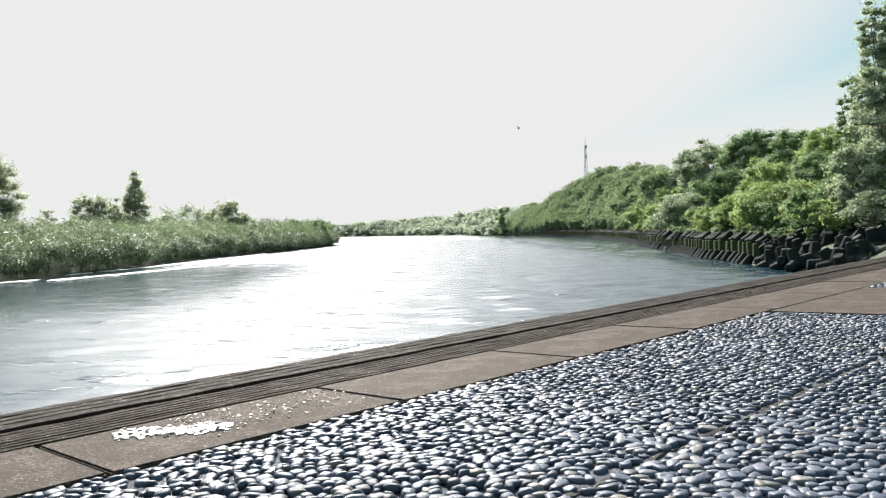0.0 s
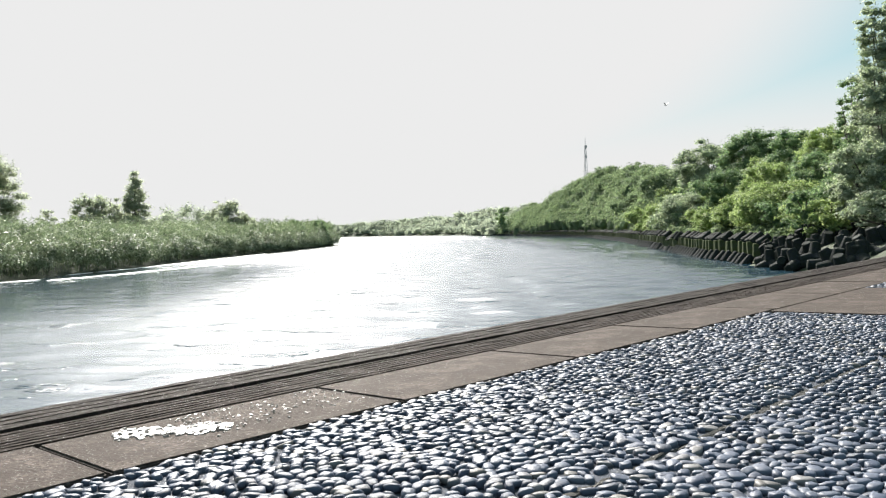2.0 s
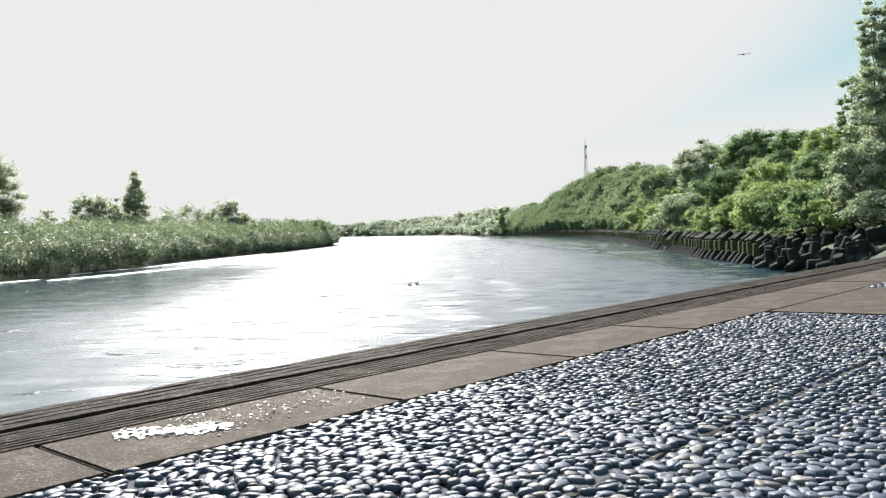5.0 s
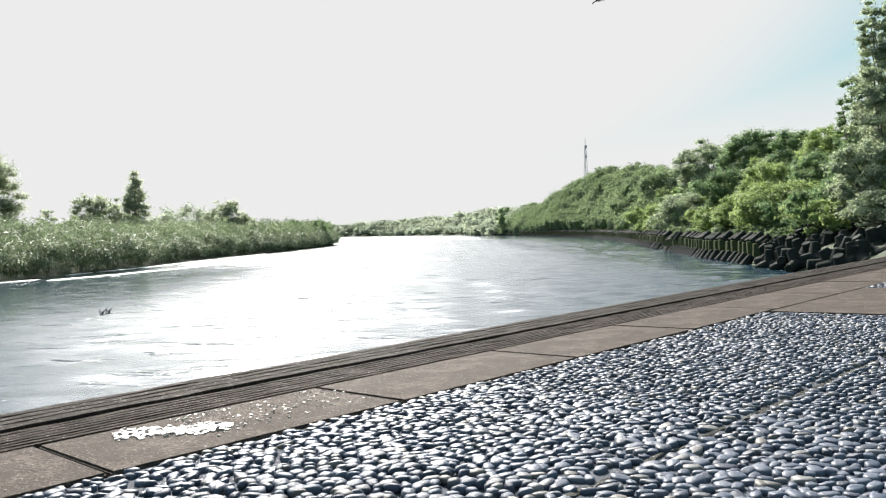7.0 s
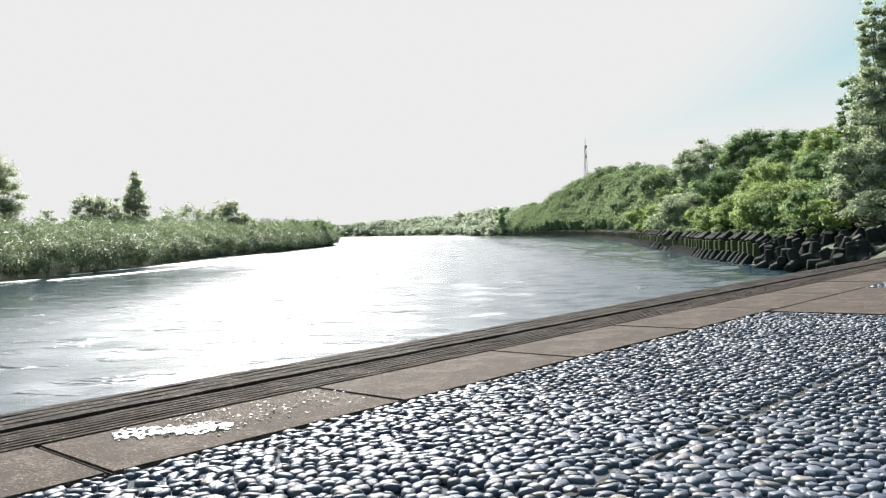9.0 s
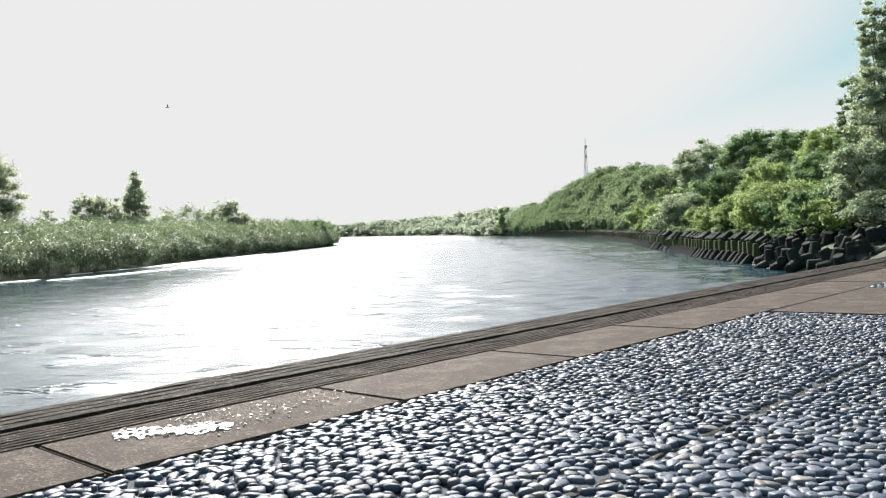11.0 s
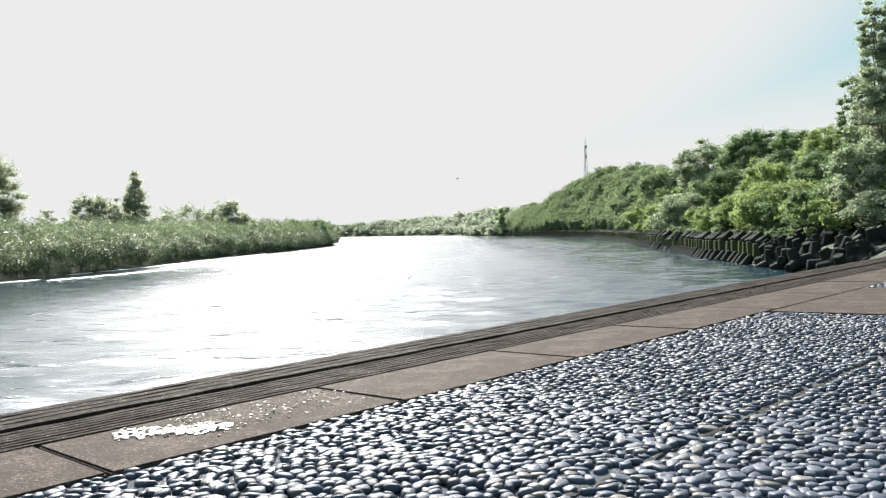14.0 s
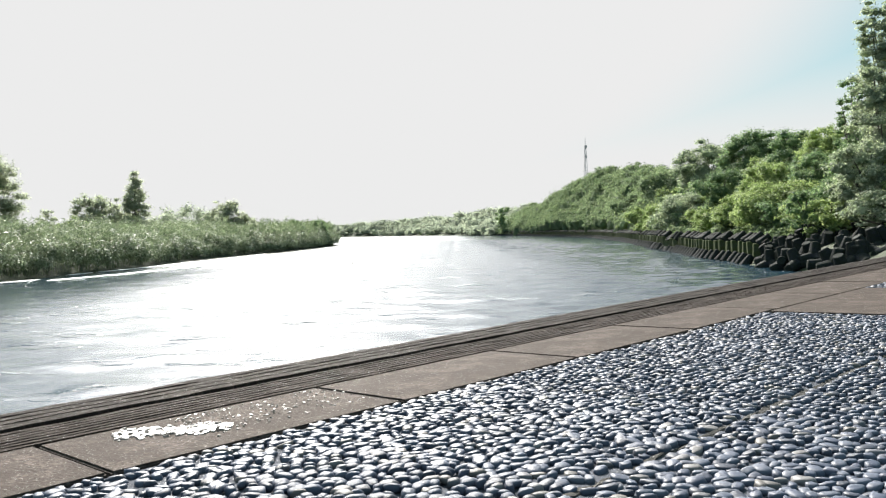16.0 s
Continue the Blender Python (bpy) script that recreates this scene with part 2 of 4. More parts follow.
# ---- terrain and water ----
SHORE_LEFT = ((-60, -20), (20, -21), (37, -20.5), (42, -19.9), (46, -18.9), (49, -18.5), (58, -19.4), (66, -19.8), (75, -19.5), (91, -17.4), (112, -16.8), (134, -16.8),
              (139, -20), (150, -27), (200, -40), (300, -62), (430, -110), (470, -420), (4000, -900))
SHORE_RIGHT = ((-60, -62), (2, -1.6), (16, 12.0), (31, 12.7), (36, 13.1), (40, 13.7), (45, 13.9), (55, 15.3), (66, 16.6), (82, 18.8),
               (103, 21.7), (142, 25.3), (172, 24.9), (202, 22.5), (257, 16.5), (320, 3.5), (360, -9), (395, -22), (415, -36),
               (440, -62), (455, -160), (480, -600), (4000, -900))
RIDGE = ((0, 0), (24, 0), (30, 3.6), (45, 3.6), (70, 4.8), (80, 4.4), (105, 5.4), (130, 6.6), (160, 6.2), (190, 5.6), (250, 4.8), (340, 4.0), (450, 4.0), (4000, 4.0))


def along(table, y):
    a = np.array(table, float)
    return np.interp(y, a[:, 0], a[:, 1])


def smooth(t):
    t = np.clip(t, 0, 1)
    return t * t * (3 - 2 * t)


def ground_height(x, y):
    x, y = np.asarray(x, float), np.asarray(y, float)
    dl, dr = x - along(SHORE_LEFT, y), along(SHORE_RIGHT, y) - x
    bed = -1.0 * smooth(np.minimum(dl, dr) / 2.0)
    left = 0.45 * smooth(-dl / 1.5) + 0.5 * smooth((-dl - 5) / 40)
    low = 0.95 * smooth(-dr / 0.6)
    bank = 1.0 * smooth(-dr / 2.2) + along(RIDGE, y) * smooth((-dr - 1.0) / 9.0) * (0.85 + 0.15 * smooth((-dr - 12) / 30))
    right = np.where(y < 22, low, np.where(y > 30, bank, low + (bank - low) * smooth((y - 22) / 8)))
    z = np.where(dl < 0, left, np.where(dr < 0, right, bed))
    return z


def grid_mesh(name, xs, ys, height, mat, smooth_faces=True):
    X, Y = np.meshgrid(xs, ys)
    Z = height(X, Y)
    v = np.stack([X.ravel(), Y.ravel(), Z.ravel()], 1)
    nx, ny = len(xs), len(ys)
    i = np.arange(ny - 1)[:, None] * nx + np.arange(nx - 1)[None, :]
    i = i.ravel()
    f = np.stack([i, i + 1, i + 1 + nx, i + nx], 1)
    return mesh_from(name, v, f, [mat], smooth_faces)


def make_ground_sheet():
    xs = np.concatenate([np.linspace(-3000, -140, 12), np.arange(-120, -30, 6), np.arange(-30, 50, 0.75), np.arange(50, 140, 6), np.linspace(150, 3000, 12)])
    ys = np.concatenate([np.linspace(-3000, -60, 10), np.arange(-50, 0, 5), np.arange(0, 150, 1.0), np.arange(150, 480, 5), np.linspace(490, 4000, 14)])
    ob = new("ground", grid_mesh("ground", xs, ys, ground_height, GROUND))
    tagged(ob, "dark soil and grass ground under the river banks", "ground", kind="structure")


def wave_height(x, y):
    rng = np.random.default_rng(5)
    z = np.zeros_like(x)
    calm = np.clip(1.25 - y / 260, 0.35, 1.0)
    for k in range(26):
        lam = 0.5 * (5.0 ** (k / 25.0)) * rng.uniform(0.85, 1.15)
        ang = rng.normal(0.25, 0.55)
        ph = rng.uniform(0, 6.28)
        keep = np.clip((lam - 1.1 * np.interp(y, [60, 61, 150, 160], [0.2, 0.6, 0.6, 4.0])) / 0.4 + 1, 0, 1)
        s = np.sin((x * math.sin(ang) + y * math.cos(ang)) * 2 * math.pi / lam + ph + 0.8 * np.sin(0.21 * x + 0.6 * k) + 0.6 * np.sin(0.13 * y + k))
        z += 0.0045 * lam ** 0.4 * s * keep
    patch = 0.55 + 0.45 * np.sin(0.11 * x + 0.9 * np.sin(0.05 * y)) * np.sin(0.09 * y + 0.7 * np.sin(0.13 * x + 1.0))
    riffle = 1.0 + 2.2 * np.exp(-((x - 4) / 12) ** 2 - ((y - 120) / 40) ** 2)
    lee = 1.0 - 0.45 * smooth((-5.0 - x) / 8.0) * smooth((62.0 - y) / 22.0)
    return z * calm * (0.5 + patch) * riffle * lee


def make_water_sheet():
    xs = np.concatenate([np.arange(-700, -60, 20), np.arange(-60, -24, 2), np.arange(-24, 34, 0.3), np.arange(34, 60, 4)])
    ys = np.concatenate([np.arange(-20, 2, 1.0), np.arange(2, 60, 0.2), np.arange(60, 150, 0.6), np.arange(150, 520, 4)])
    ob = new("water", grid_mesh("water", xs, ys, wave_height, WATER))
    tagged(ob, "rippled blue-green river water, bright in the low light", "water", kind="structure")
    return ob


make_ground_sheet()
WATER_SHEET = make_water_sheet()

# ---- promenade: u runs along the river edge, v towards the water, w up from the paving ----
PAVE = Matrix(((0.69669, -0.71685, -0.02733, 0.015), (0.71715, 0.69691, 0.00202, -0.0011), (0.0176, -0.02101, 0.99962, 1.2502), (0, 0, 0, 1)))
U0, U1 = -6.0, 22.0
BAND_IN, BAND_OUT, LIP, EDGE = 2.07, 2.56, 2.86, 3.165
PANEL_END, JOINT0 = 4.76, 0.905


def strip_mesh(name, profile, u0, u1, mat, steps=40, wobble=0.0):
    """A strip along u with the cross-section profile of (v, w)."""
    rng = np.random.default_rng(len(profile))
    us = np.linspace(u0, u1, steps + 1)
    vs, fs = [], []
    n = len(profile)
    for u in us:
        for v, w in profile:
            vs.append((u, v + rng.normal(0, wobble), w + rng.normal(0, wobble * 0.7)))
    for i in range(steps):
        for k in range(n - 1):
            a = i * n + k
            fs.append((a, a + n, a + n + 1, a + 1))
    return mesh_from(name, vs, fs, [mat])


def make_promenade():
    root = thing("promenade", "riverside promenade of worn concrete and set pebbles", "pavement", PAVE, kind="structure")
    # bed of dark mortar that carries the pebbles, and the slab mass below
    bm = box_bm((U1 - U0, 12.0 + BAND_IN, 0.4), ((U0 + U1) / 2, (BAND_IN - 12.0) / 2, -0.2115))
    part("bed", bm, MORTAR, root, "dark mortar bed")
    # band of brown concrete slabs, one metre each, with open joints
    k0 = int(math.floor(U0 - JOINT0))
    shared = {}
    for k in range(k0, int(U1)):
        a = JOINT0 + k
        for inner, outer in ((BAND_IN, BAND_OUT),):
            me = shared.get("slab")
            if me is None:
                bm = box_bm((0.988, outer - inner - 0.006, 0.4), (0, 0, -0.2), 0.006)
                me = bpy.data.meshes.new("slab")
                bm.to_mesh(me)
                bm.free()
                me.materials.append(CONCRETE)
                shared["slab"] = me
            part_me("slab", me, root, "", Matrix.Translation((a + 0.5, (inner + outer) / 2, random.uniform(-0.0015, 0.0015))))
    # concrete crossing beyond the pebble panel
    bm = box_bm((1.62, 6.0, 0.3), (PANEL_END + 0.82, BAND_IN - 3.004, -0.15), 0.006)
    part("cross_slab", bm, CONCRETE, root, "plain brown concrete slab")
    # grooved tread of the kerb: ribs between narrow grooves
    prof = []
    v, n = BAND_OUT + 0.008, 7
    step = (LIP - 0.022 - v) / n
    prof.append((v, -0.05))
    for i in range(n):
        a = v + i * step
        prof += [(a, 0.001), (a + step * 0.62, 0.001), (a + step * 0.72, -0.009), (a + step * 0.95, -0.009)]
    prof.append((LIP - 0.022, -0.06))
    part_me("tread", strip_mesh("tread", prof, U0, U1, KERB, 300, 0.0012), root, "grooved dark concrete tread")
    prof = [(LIP, -0.06), (LIP + 0.004, 0.006)]
    for i in range(1, 4):
        a = LIP + 0.07 * i
        prof += [(a, 0.006), (a + 0.006, -0.002), (a + 0.011, -0.002), (a + 0.017, 0.006)]
    prof += [(EDGE - 0.012, 0.004), (EDGE, -0.012), (EDGE + 0.01, -0.3), (EDGE + 0.12, -2.2)]
    part_me("coping", strip_mesh("coping", prof, U0, U1, COPING, 300, 0.0013), root, "chipped dark concrete coping")
    bm = box_bm((U1 - U0, EDGE - BAND_OUT - 0.04, 0.4), ((U0 + U1) / 2, (EDGE + BAND_OUT) / 2 - 0.01, -0.262))
    part("footing", bm, KERB, root)
    # damp grit worn smooth on one slab: small flat flecks, each with its own slight tilt
    grit = np.random.default_rng(17)
    vs, fs = [], []
    for k in range(520):
        if k < 330:
            t, w = grit.uniform(-0.5, 0.5), grit.normal(0, 0.034)
            cu, cv = 1.228 + 0.25 * t + 0.70 * w, 2.362 - 0.235 * t + 0.74 * w
        else:
            cu, cv = 1.3 + 0.6 * grit.random() ** 1.3, grit.uniform(2.2, 2.53)
        if not BAND_IN + 0.01 < cv < BAND_OUT - 0.015:
            continue
        r, tu, tv = grit.uniform(0.004, 0.011) * (1.0 if k < 330 else 0.45), grit.normal(0, 0.1), grit.normal(0, 0.1)
        n0 = len(vs)
        for q in range(6):
            a = 1.047 * q + grit.uniform(-0.3, 0.3)
            du, dv = r * math.cos(a) * grit.uniform(0.7, 1.2), r * math.sin(a) * grit.uniform(0.7, 1.2)
            vs.append((cu + du, cv + dv, (0.0034 if k < 330 else 0.0026) + du * tu + dv * tv))
        vs += [(p[0] + (p[0] - cu) * 0.2, p[1] + (p[1] - cv) * 0.2, -0.002) for p in vs[n0:n0 + 6]]
        fs += [tuple(range(n0, n0 + 6))] + [(n0 + q, n0 + 6 + q, n0 + 6 + (q + 1) % 6, n0 + (q + 1) % 6) for q in range(6)]
    tagged(part_me("grit", mesh_from("grit", vs, fs, [WET_GRIT]), root, "pale wet grit glinting on a slab"), kind="stuff")
    # sandy joint that runs through the pebbles
    prof = [(1.034, -0.016), (1.041, -0.0095), (1.05, -0.0085), (1.059, -0.0095), (1.066, -0.016)]
    part_me("joint", strip_mesh("joint", prof, -2.0, PANEL_END, SANDY, 160, 0.004), root, "sandy mortar joint")
    return root


PROMENADE = make_promenade()


# ---- pebbles ----
def pebble_points(u0, u1, v0, v1, pitch, seed):
    """Jittered close packing with a size and turn for each stone; stones keep clear of the joints."""
    rng = np.random.default_rng(seed)
    rows = []
    nv = int((v1 - v0) / (pitch * 0.8))
    for j in range(nv):
        v = v0 + (j + 0.5) * (v1 - v0) / nv
        for i in range(int((u1 - u0) / (pitch * 1.22))):
            u = u0 + (i + 0.5 * (j % 2) + 0.25) * pitch * 1.22
            uu, vv = u + rng.normal(0, 0.2) * pitch, v + rng.normal(0, 0.16) * pitch
            if abs(vv - 1.05) < rng.uniform(0.01, 0.026) or abs((uu - JOINT0) % 3.0) < 0.012 or vv > v1 - 0.008 or uu > u1 - 0.01:
                continue
            a = pitch * rng.uniform(0.42, 0.8)
            rows.append((uu, vv, a, a * rng.uniform(0.5, 0.85), rng.uniform(0.0075, 0.0115), rng.normal(0, 0.9), rng.normal(0, 0.09), rng.normal(0, 0.09)))
    return np.array(rows)


def stones_mesh(name, P, base, mat):
    V, F = base
    V = V * 1.0
    n = len(P)
    # squarish stone form
    S = np.sign(V) * np.abs(V) ** np.array([0.86, 0.86, 0.45])
    out = np.zeros((n, len(V), 3))
    rng = np.random.default_rng(9)
    lump = 1 + 0.09 * rng.normal(size=(n, len(V)))
    c, s = np.cos(P[:, 5])[:, None], np.sin(P[:, 5])[:, None]
    x, y, z = S[None, :, 0] * P[:, 2:3] * lump, S[None, :, 1] * P[:, 3:4] * lump, S[None, :, 2] * P[:, 4:5] * lump
    z = z + x * P[:, 6:7] + y * P[:, 7:8]
    out[..., 0] = P[:, 0:1] + x * c - y * s
    out[..., 1] = P[:, 1:2] + x * s + y * c
    out[..., 2] = z - 0.0085
    f = (F[None] + (np.arange(n) * len(V))[:, None, None]).reshape(-1, 3)
    return mesh_from(name, out.reshape(-1, 3), f, [mat], True)


# ---- foliage ----
def leaf_cloud(clumps, size, per_area, rng, fill=0.0, up=0.5, slim=0.62):
    """Vertices and faces of leaves round ellipsoid clumps (x, y, z, rx, ry, rz)."""
    C = np.array(clumps, float)
    area = 4 * np.pi * (C[:, 3] * C[:, 4] + C[:, 3] * C[:, 5] + C[:, 4] * C[:, 5]) / 3
    cnt = np.maximum((area * per_area).astype(int), 6)
    idx = np.repeat(np.arange(len(C)), cnt)
    n = len(idx)
    d = rng.normal(size=(n, 3))
    d /= np.linalg.norm(d, axis=1)[:, None]
    d[:, 2] = np.where(d[:, 2] < -0.35, -d[:, 2], d[:, 2])
    r = (0.62 + 0.5 * rng.random(n) ** 1.2) if not fill else rng.uniform(fill, 1.12, n)
    # a few sprays stand out of the clump
    r = np.where(rng.random(n) < 0.09, r * rng.uniform(1.1, 1.6, n), r)
    lump = 1 + 0.2 * np.sin(5 * d[:, 0] + idx) * np.sin(6 * d[:, 1] + 2 * idx) + 0.12 * np.sin(9 * d[:, 2] + idx)
    P = C[idx, :3] + d * C[idx, 3:6] * (r * lump)[:, None]
    nrm = d * 0.8 + rng.normal(0, 0.42, (n, 3))
    nrm[:, 2] += up
    nrm /= np.linalg.norm(nrm, axis=1)[:, None]
    t = np.cross(nrm, rng.normal(size=(n, 3)))
    t /= np.linalg.norm(t, axis=1)[:, None]
    b = np.cross(nrm, t)
    s = (size * rng.uniform(0.6, 1.35, n))[:, None]
    v = np.stack([P - t * s * 0.7 - b * s * slim, P - t * s * 0.7 + b * s * slim, P + t * s * 1.1], 1).reshape(-1, 3)
    f = np.arange(3 * n).reshape(-1, 3)
    return v, f


def core_cloud(clumps, rng, shrink=0.72):
    V, F = ICO1
    C = np.array(clumps, float)
    n = len(C)
    lump = 1 + 0.12 * rng.normal(size=(n, len(V), 1))
    v = (C[:, None, :3] + V[None] * C[:, None, 3:6] * shrink * lump).reshape(-1, 3)
    f = (F[None] + (np.arange(n) * len(V))[:, None, None]).reshape(-1, 3)
    return v, f


def crown_mesh(name, clumps, size, per_area, rng, mat, core=0.72, **more):
    v, f = leaf_cloud(clumps, size, per_area, rng, **more)
    faces = f.tolist()
    if core:
        cv, cf = core_cloud(clumps, rng, core)
        faces += (cf + len(v)).tolist()
        v = np.concatenate([v, cv])
    return mesh_from(name, v, faces, [mat])


def make_tree(name, label, group, x, y, height, width, leaf, rng, mat, clumps=9, shape="round", base_z=None, per_area=26, bare=0.16, core=0.6, airy=False):
    """A trunk with limbs and a crown of many leaves. The crown starts at the fraction bare of the height."""
    z = float(ground_height(x, y)) - 0.1 if base_z is None else base_z
    root = thing(name, label, "tree" if name == "tree" else "bush", pose(x, y, z), group)
    cl = []
    z0 = bare * height
    mid, half = (z0 + height) / 2, (height - z0) / 2
    ph = rng.uniform(0, 6.28, 4)
    for k in range(clumps * 3):
        d = rng.normal(size=3)
        d /= np.linalg.norm(d)
        if shape == "column":
            d[2] = np.sign(d[2]) * abs(d[2]) ** 0.6
            d[:2] *= (1 - abs(d[2]) ** 5) ** 0.5 / max(1e-3, math.hypot(d[0], d[1]))
        if shape == "cone":
            t = rng.random() ** 1.25
            d[:2] /= max(1e-3, math.hypot(d[0], d[1]))
            d[2] = 2 * t - 1
        az = math.atan2(d[1], d[0])
        # uneven outline: lobes round the crown and up it
        env = 0.9 + 0.08 * math.sin(2 * az + ph[0]) + 0.09 * math.sin(3 * az + ph[1] + 4 * d[2]) + 0.07 * math.sin(7 * d[2] + ph[2])
        env *= rng.uniform(0.4, 1.0) ** 0.4
        slope = 1.0 if shape != "cone" else 0.5 * (1.12 - d[2]) * rng.uniform(0.6, 1.05)
        rr = width * rng.uniform(0.055, 0.125) * (0.95 - 0.4 * d[2] if shape == "cone" else 1.0)
        x0, y0 = d[0] * env * (width / 2 - rr * 0.6) * slope, d[1] * env * (width / 2 - rr * 0.6) * slope
        zz = min(mid + half * d[2] * (min(env, 1.0) if shape != "cone" else 1.0), height - rr * 0.5)
        cl.append((x0, y0, max(zz, rr * 0.5), rr * rng.uniform(0.85, 1.4), rr * rng.uniform(0.85, 1.4), rr * rng.uniform(0.55, 1.0)))
    if airy:
        cl = [(c[0], c[1], c[2], c[3] * 0.95, c[4] * 0.95, c[5] * 1.2) for c in cl]
    if core:
        cl.append((0, 0, (z0 + height) * 0.46, width * 0.27, width * 0.27, (height - z0) * 0.33))
    top = max(c[2] for c in cl)
    lean = rng.normal(0, 0.05, 2) * height
    vs, fs = tube([(0, 0, -0.3), (lean[0] * 0.3, lean[1] * 0.3, top * 0.4), (lean[0], lean[1], top)], [0.03 * height * 0.5 + 0.04, 0.02 * height * 0.5 + 0.03, 0.02], 7)
    for c in cl[1::9]:
        v2, f2 = tube([(lean[0] * 0.3, lean[1] * 0.3, c[2] * 0.45), (c[0] * 0.5, c[1] * 0.5, c[2] * 0.7), (c[0], c[1], c[2])], [0.05, 0.035, 0.012], 5)
        fs += [tuple(i + len(vs) for i in q) for q in f2]
        vs += v2
    part_me("trunk", mesh_from("trunk", [tuple(p) for p in vs], fs, [BARK], True), root)
    part_me("crown", crown_mesh("crown", cl, leaf, per_area, rng, mat, core, fill=0.2 if airy else 0.0), root)
    return root


def make_right_bank():
    rng = np.random.default_rng(21)
    tops = ((28, 9.0), (45, 7.6), (60, 8.8), (70, 9.4), (80, 7.8), (105, 9.0), (130, 11.0), (160, 10.5), (190, 10.0))
    # near slope: single bushes and small trees, row behind row
    looks = ((LEAF_SUNNY, "sunlit yellow-green bush on the river slope"), (LEAF_DEEP, "dense dark green bush on the river slope"),
             (LEAF_GREY, "dusty grey-green willow bush on the river slope"))
    y = 31.0
    while y < 112:
        scale = max(1.0, y / 45)
        shore = float(along(SHORE_RIGHT, y))
        roof = float(along(tops, y))
        for off in (2.4, 4.6, 7.0, 9.8):
            if rng.random() < 0.06:
                continue
            x, yy = shore + off + rng.normal(0, 0.4), y + rng.normal(0, 0.6)
            g = float(ground_height(x, yy))
            h = max(1.5, min(roof - g, 1.5 + off * 0.22) * rng.uniform(0.7, 1.05))
            w = rng.uniform(2.4, 3.4) * (0.9 + 0.1 * scale)
            mat, label = looks[int(rng.choice(3, p=(0.45, 0.3, 0.25)))]
            make_tree("bush", label, "bushes on the river slope", x, yy, h, w, 0.056 * scale ** 0.8, rng, mat, 15, per_area=74 / scale ** 1.5, bare=0.03, core=0.55)
        y += 2.3 * scale ** 0.6
    # larger trees: place, height of the top over the river, width
    rows = (
            (29.6, 111.1, 9.1, 9.5, LEAF_MID, "round", 28),
            (24.3, 78.3, 9.7, 6.3, LEAF_GREY, "round", 30),
            (24.8, 67.6, 9.1, 5.8, LEAF_DEEP, "round", 34),
            (23.1, 55.4, 7.9, 4.0, LEAF_DEEP, "round", 30),
            (21.7, 47.2, 7.4, 3.5, LEAF_SUNNY, "round", 28),
            (19.3, 39.5, 8.4, 2.1, LEAF_DEEP, "column", 28),
            (18.7, 35.3, 11.4, 2.7, LEAF_GREY, "column", 70),
            (17.6, 33.7, 8.0, 3.1, LEAF_GREY, "column", 40),
            (17.0, 41.7, 3.6, 5.3, LEAF_SUNNY, "round", 36),
            (17.3, 49.0, 3.4, 4.0, LEAF_SUNNY, "round", 26),
            (19.4, 67.2, 4.2, 5.6, LEAF_GREY, "round", 28),
            (22.6, 92.3, 3.9, 5.7, LEAF_SUNNY, "round", 20),
            (16.3, 32.1, 4.8, 3.5, LEAF_GREY, "round", 36),
            (17.1, 36.2, 3.1, 2.8, LEAF_DEEP, "round", 26),
            (26.8, 117.0, 6.1, 8.3, LEAF_MID, "round", 22),
            (19.4, 50.4, 5.5, 3.9, LEAF_SUNNY, "round", 26),
            (19.8, 44.8, 5.4, 3.4, LEAF_DEEP, "round", 26),
            (20.2, 60.7, 5.7, 4.6, LEAF_DEEP, "round", 24),
            (17.2, 30.2, 2.6, 2.8, LEAF_GREY, "round", 18),
            (16.4, 27.6, 2.0, 2.4, LEAF_DEEP, "round", 16),
            (11.2, 18.6, 2.0, 1.7, LEAF_DEEP, "round", 14),
            (13.4, 21.0, 2.3, 2.2, LEAF_GREY, "round", 16),
            (19.0, 28.5, 3.2, 3.4, LEAF_GREY, "round", 18))
    names = {LEAF_DEEP: "rounded dark green tree on the river slope", LEAF_GREY: "tall tree with dusty grey-green foliage on the slope",
             LEAF_MID: "soft green rounded tree on the distant river hill", LEAF_SUNNY: "broad sunlit yellow-green bush on the slope"}
    for x, yy, top, w, mat, shape, count in rows:
        g = float(ground_height(x, yy)) - 0.1
        far = max(1.0, yy / 45)
        make_tree("bush" if mat is LEAF_SUNNY else "tree", names[mat], "larger trees on the river slope", x, yy, max(2.0, top - g), w, 0.054 * far ** 0.8, rng, mat, int(count * 1.15), shape,
                  base_z=g, per_area=96 / far ** 1.5, bare=0.04, core=0.55)
    # wooded hill further off: a canopy of small clumps over the slope, rising to the ridge
    ridge = ((104, 8.4), (112, 8.9), (118, 8.8), (123, 9.6), (129, 10.5), (137, 11.4), (148, 12.3), (156, 12.8), (171, 13.5), (184, 13.5),
             (195, 12.5), (206, 11.3), (227, 9.3), (254, 8.0), (270, 6.5))
    cl, under = [], []
    domes = np.stack([rng.uniform(104, 268, 260), rng.uniform(1, 11, 260), rng.uniform(1.3, 3.2, 260)], 1)
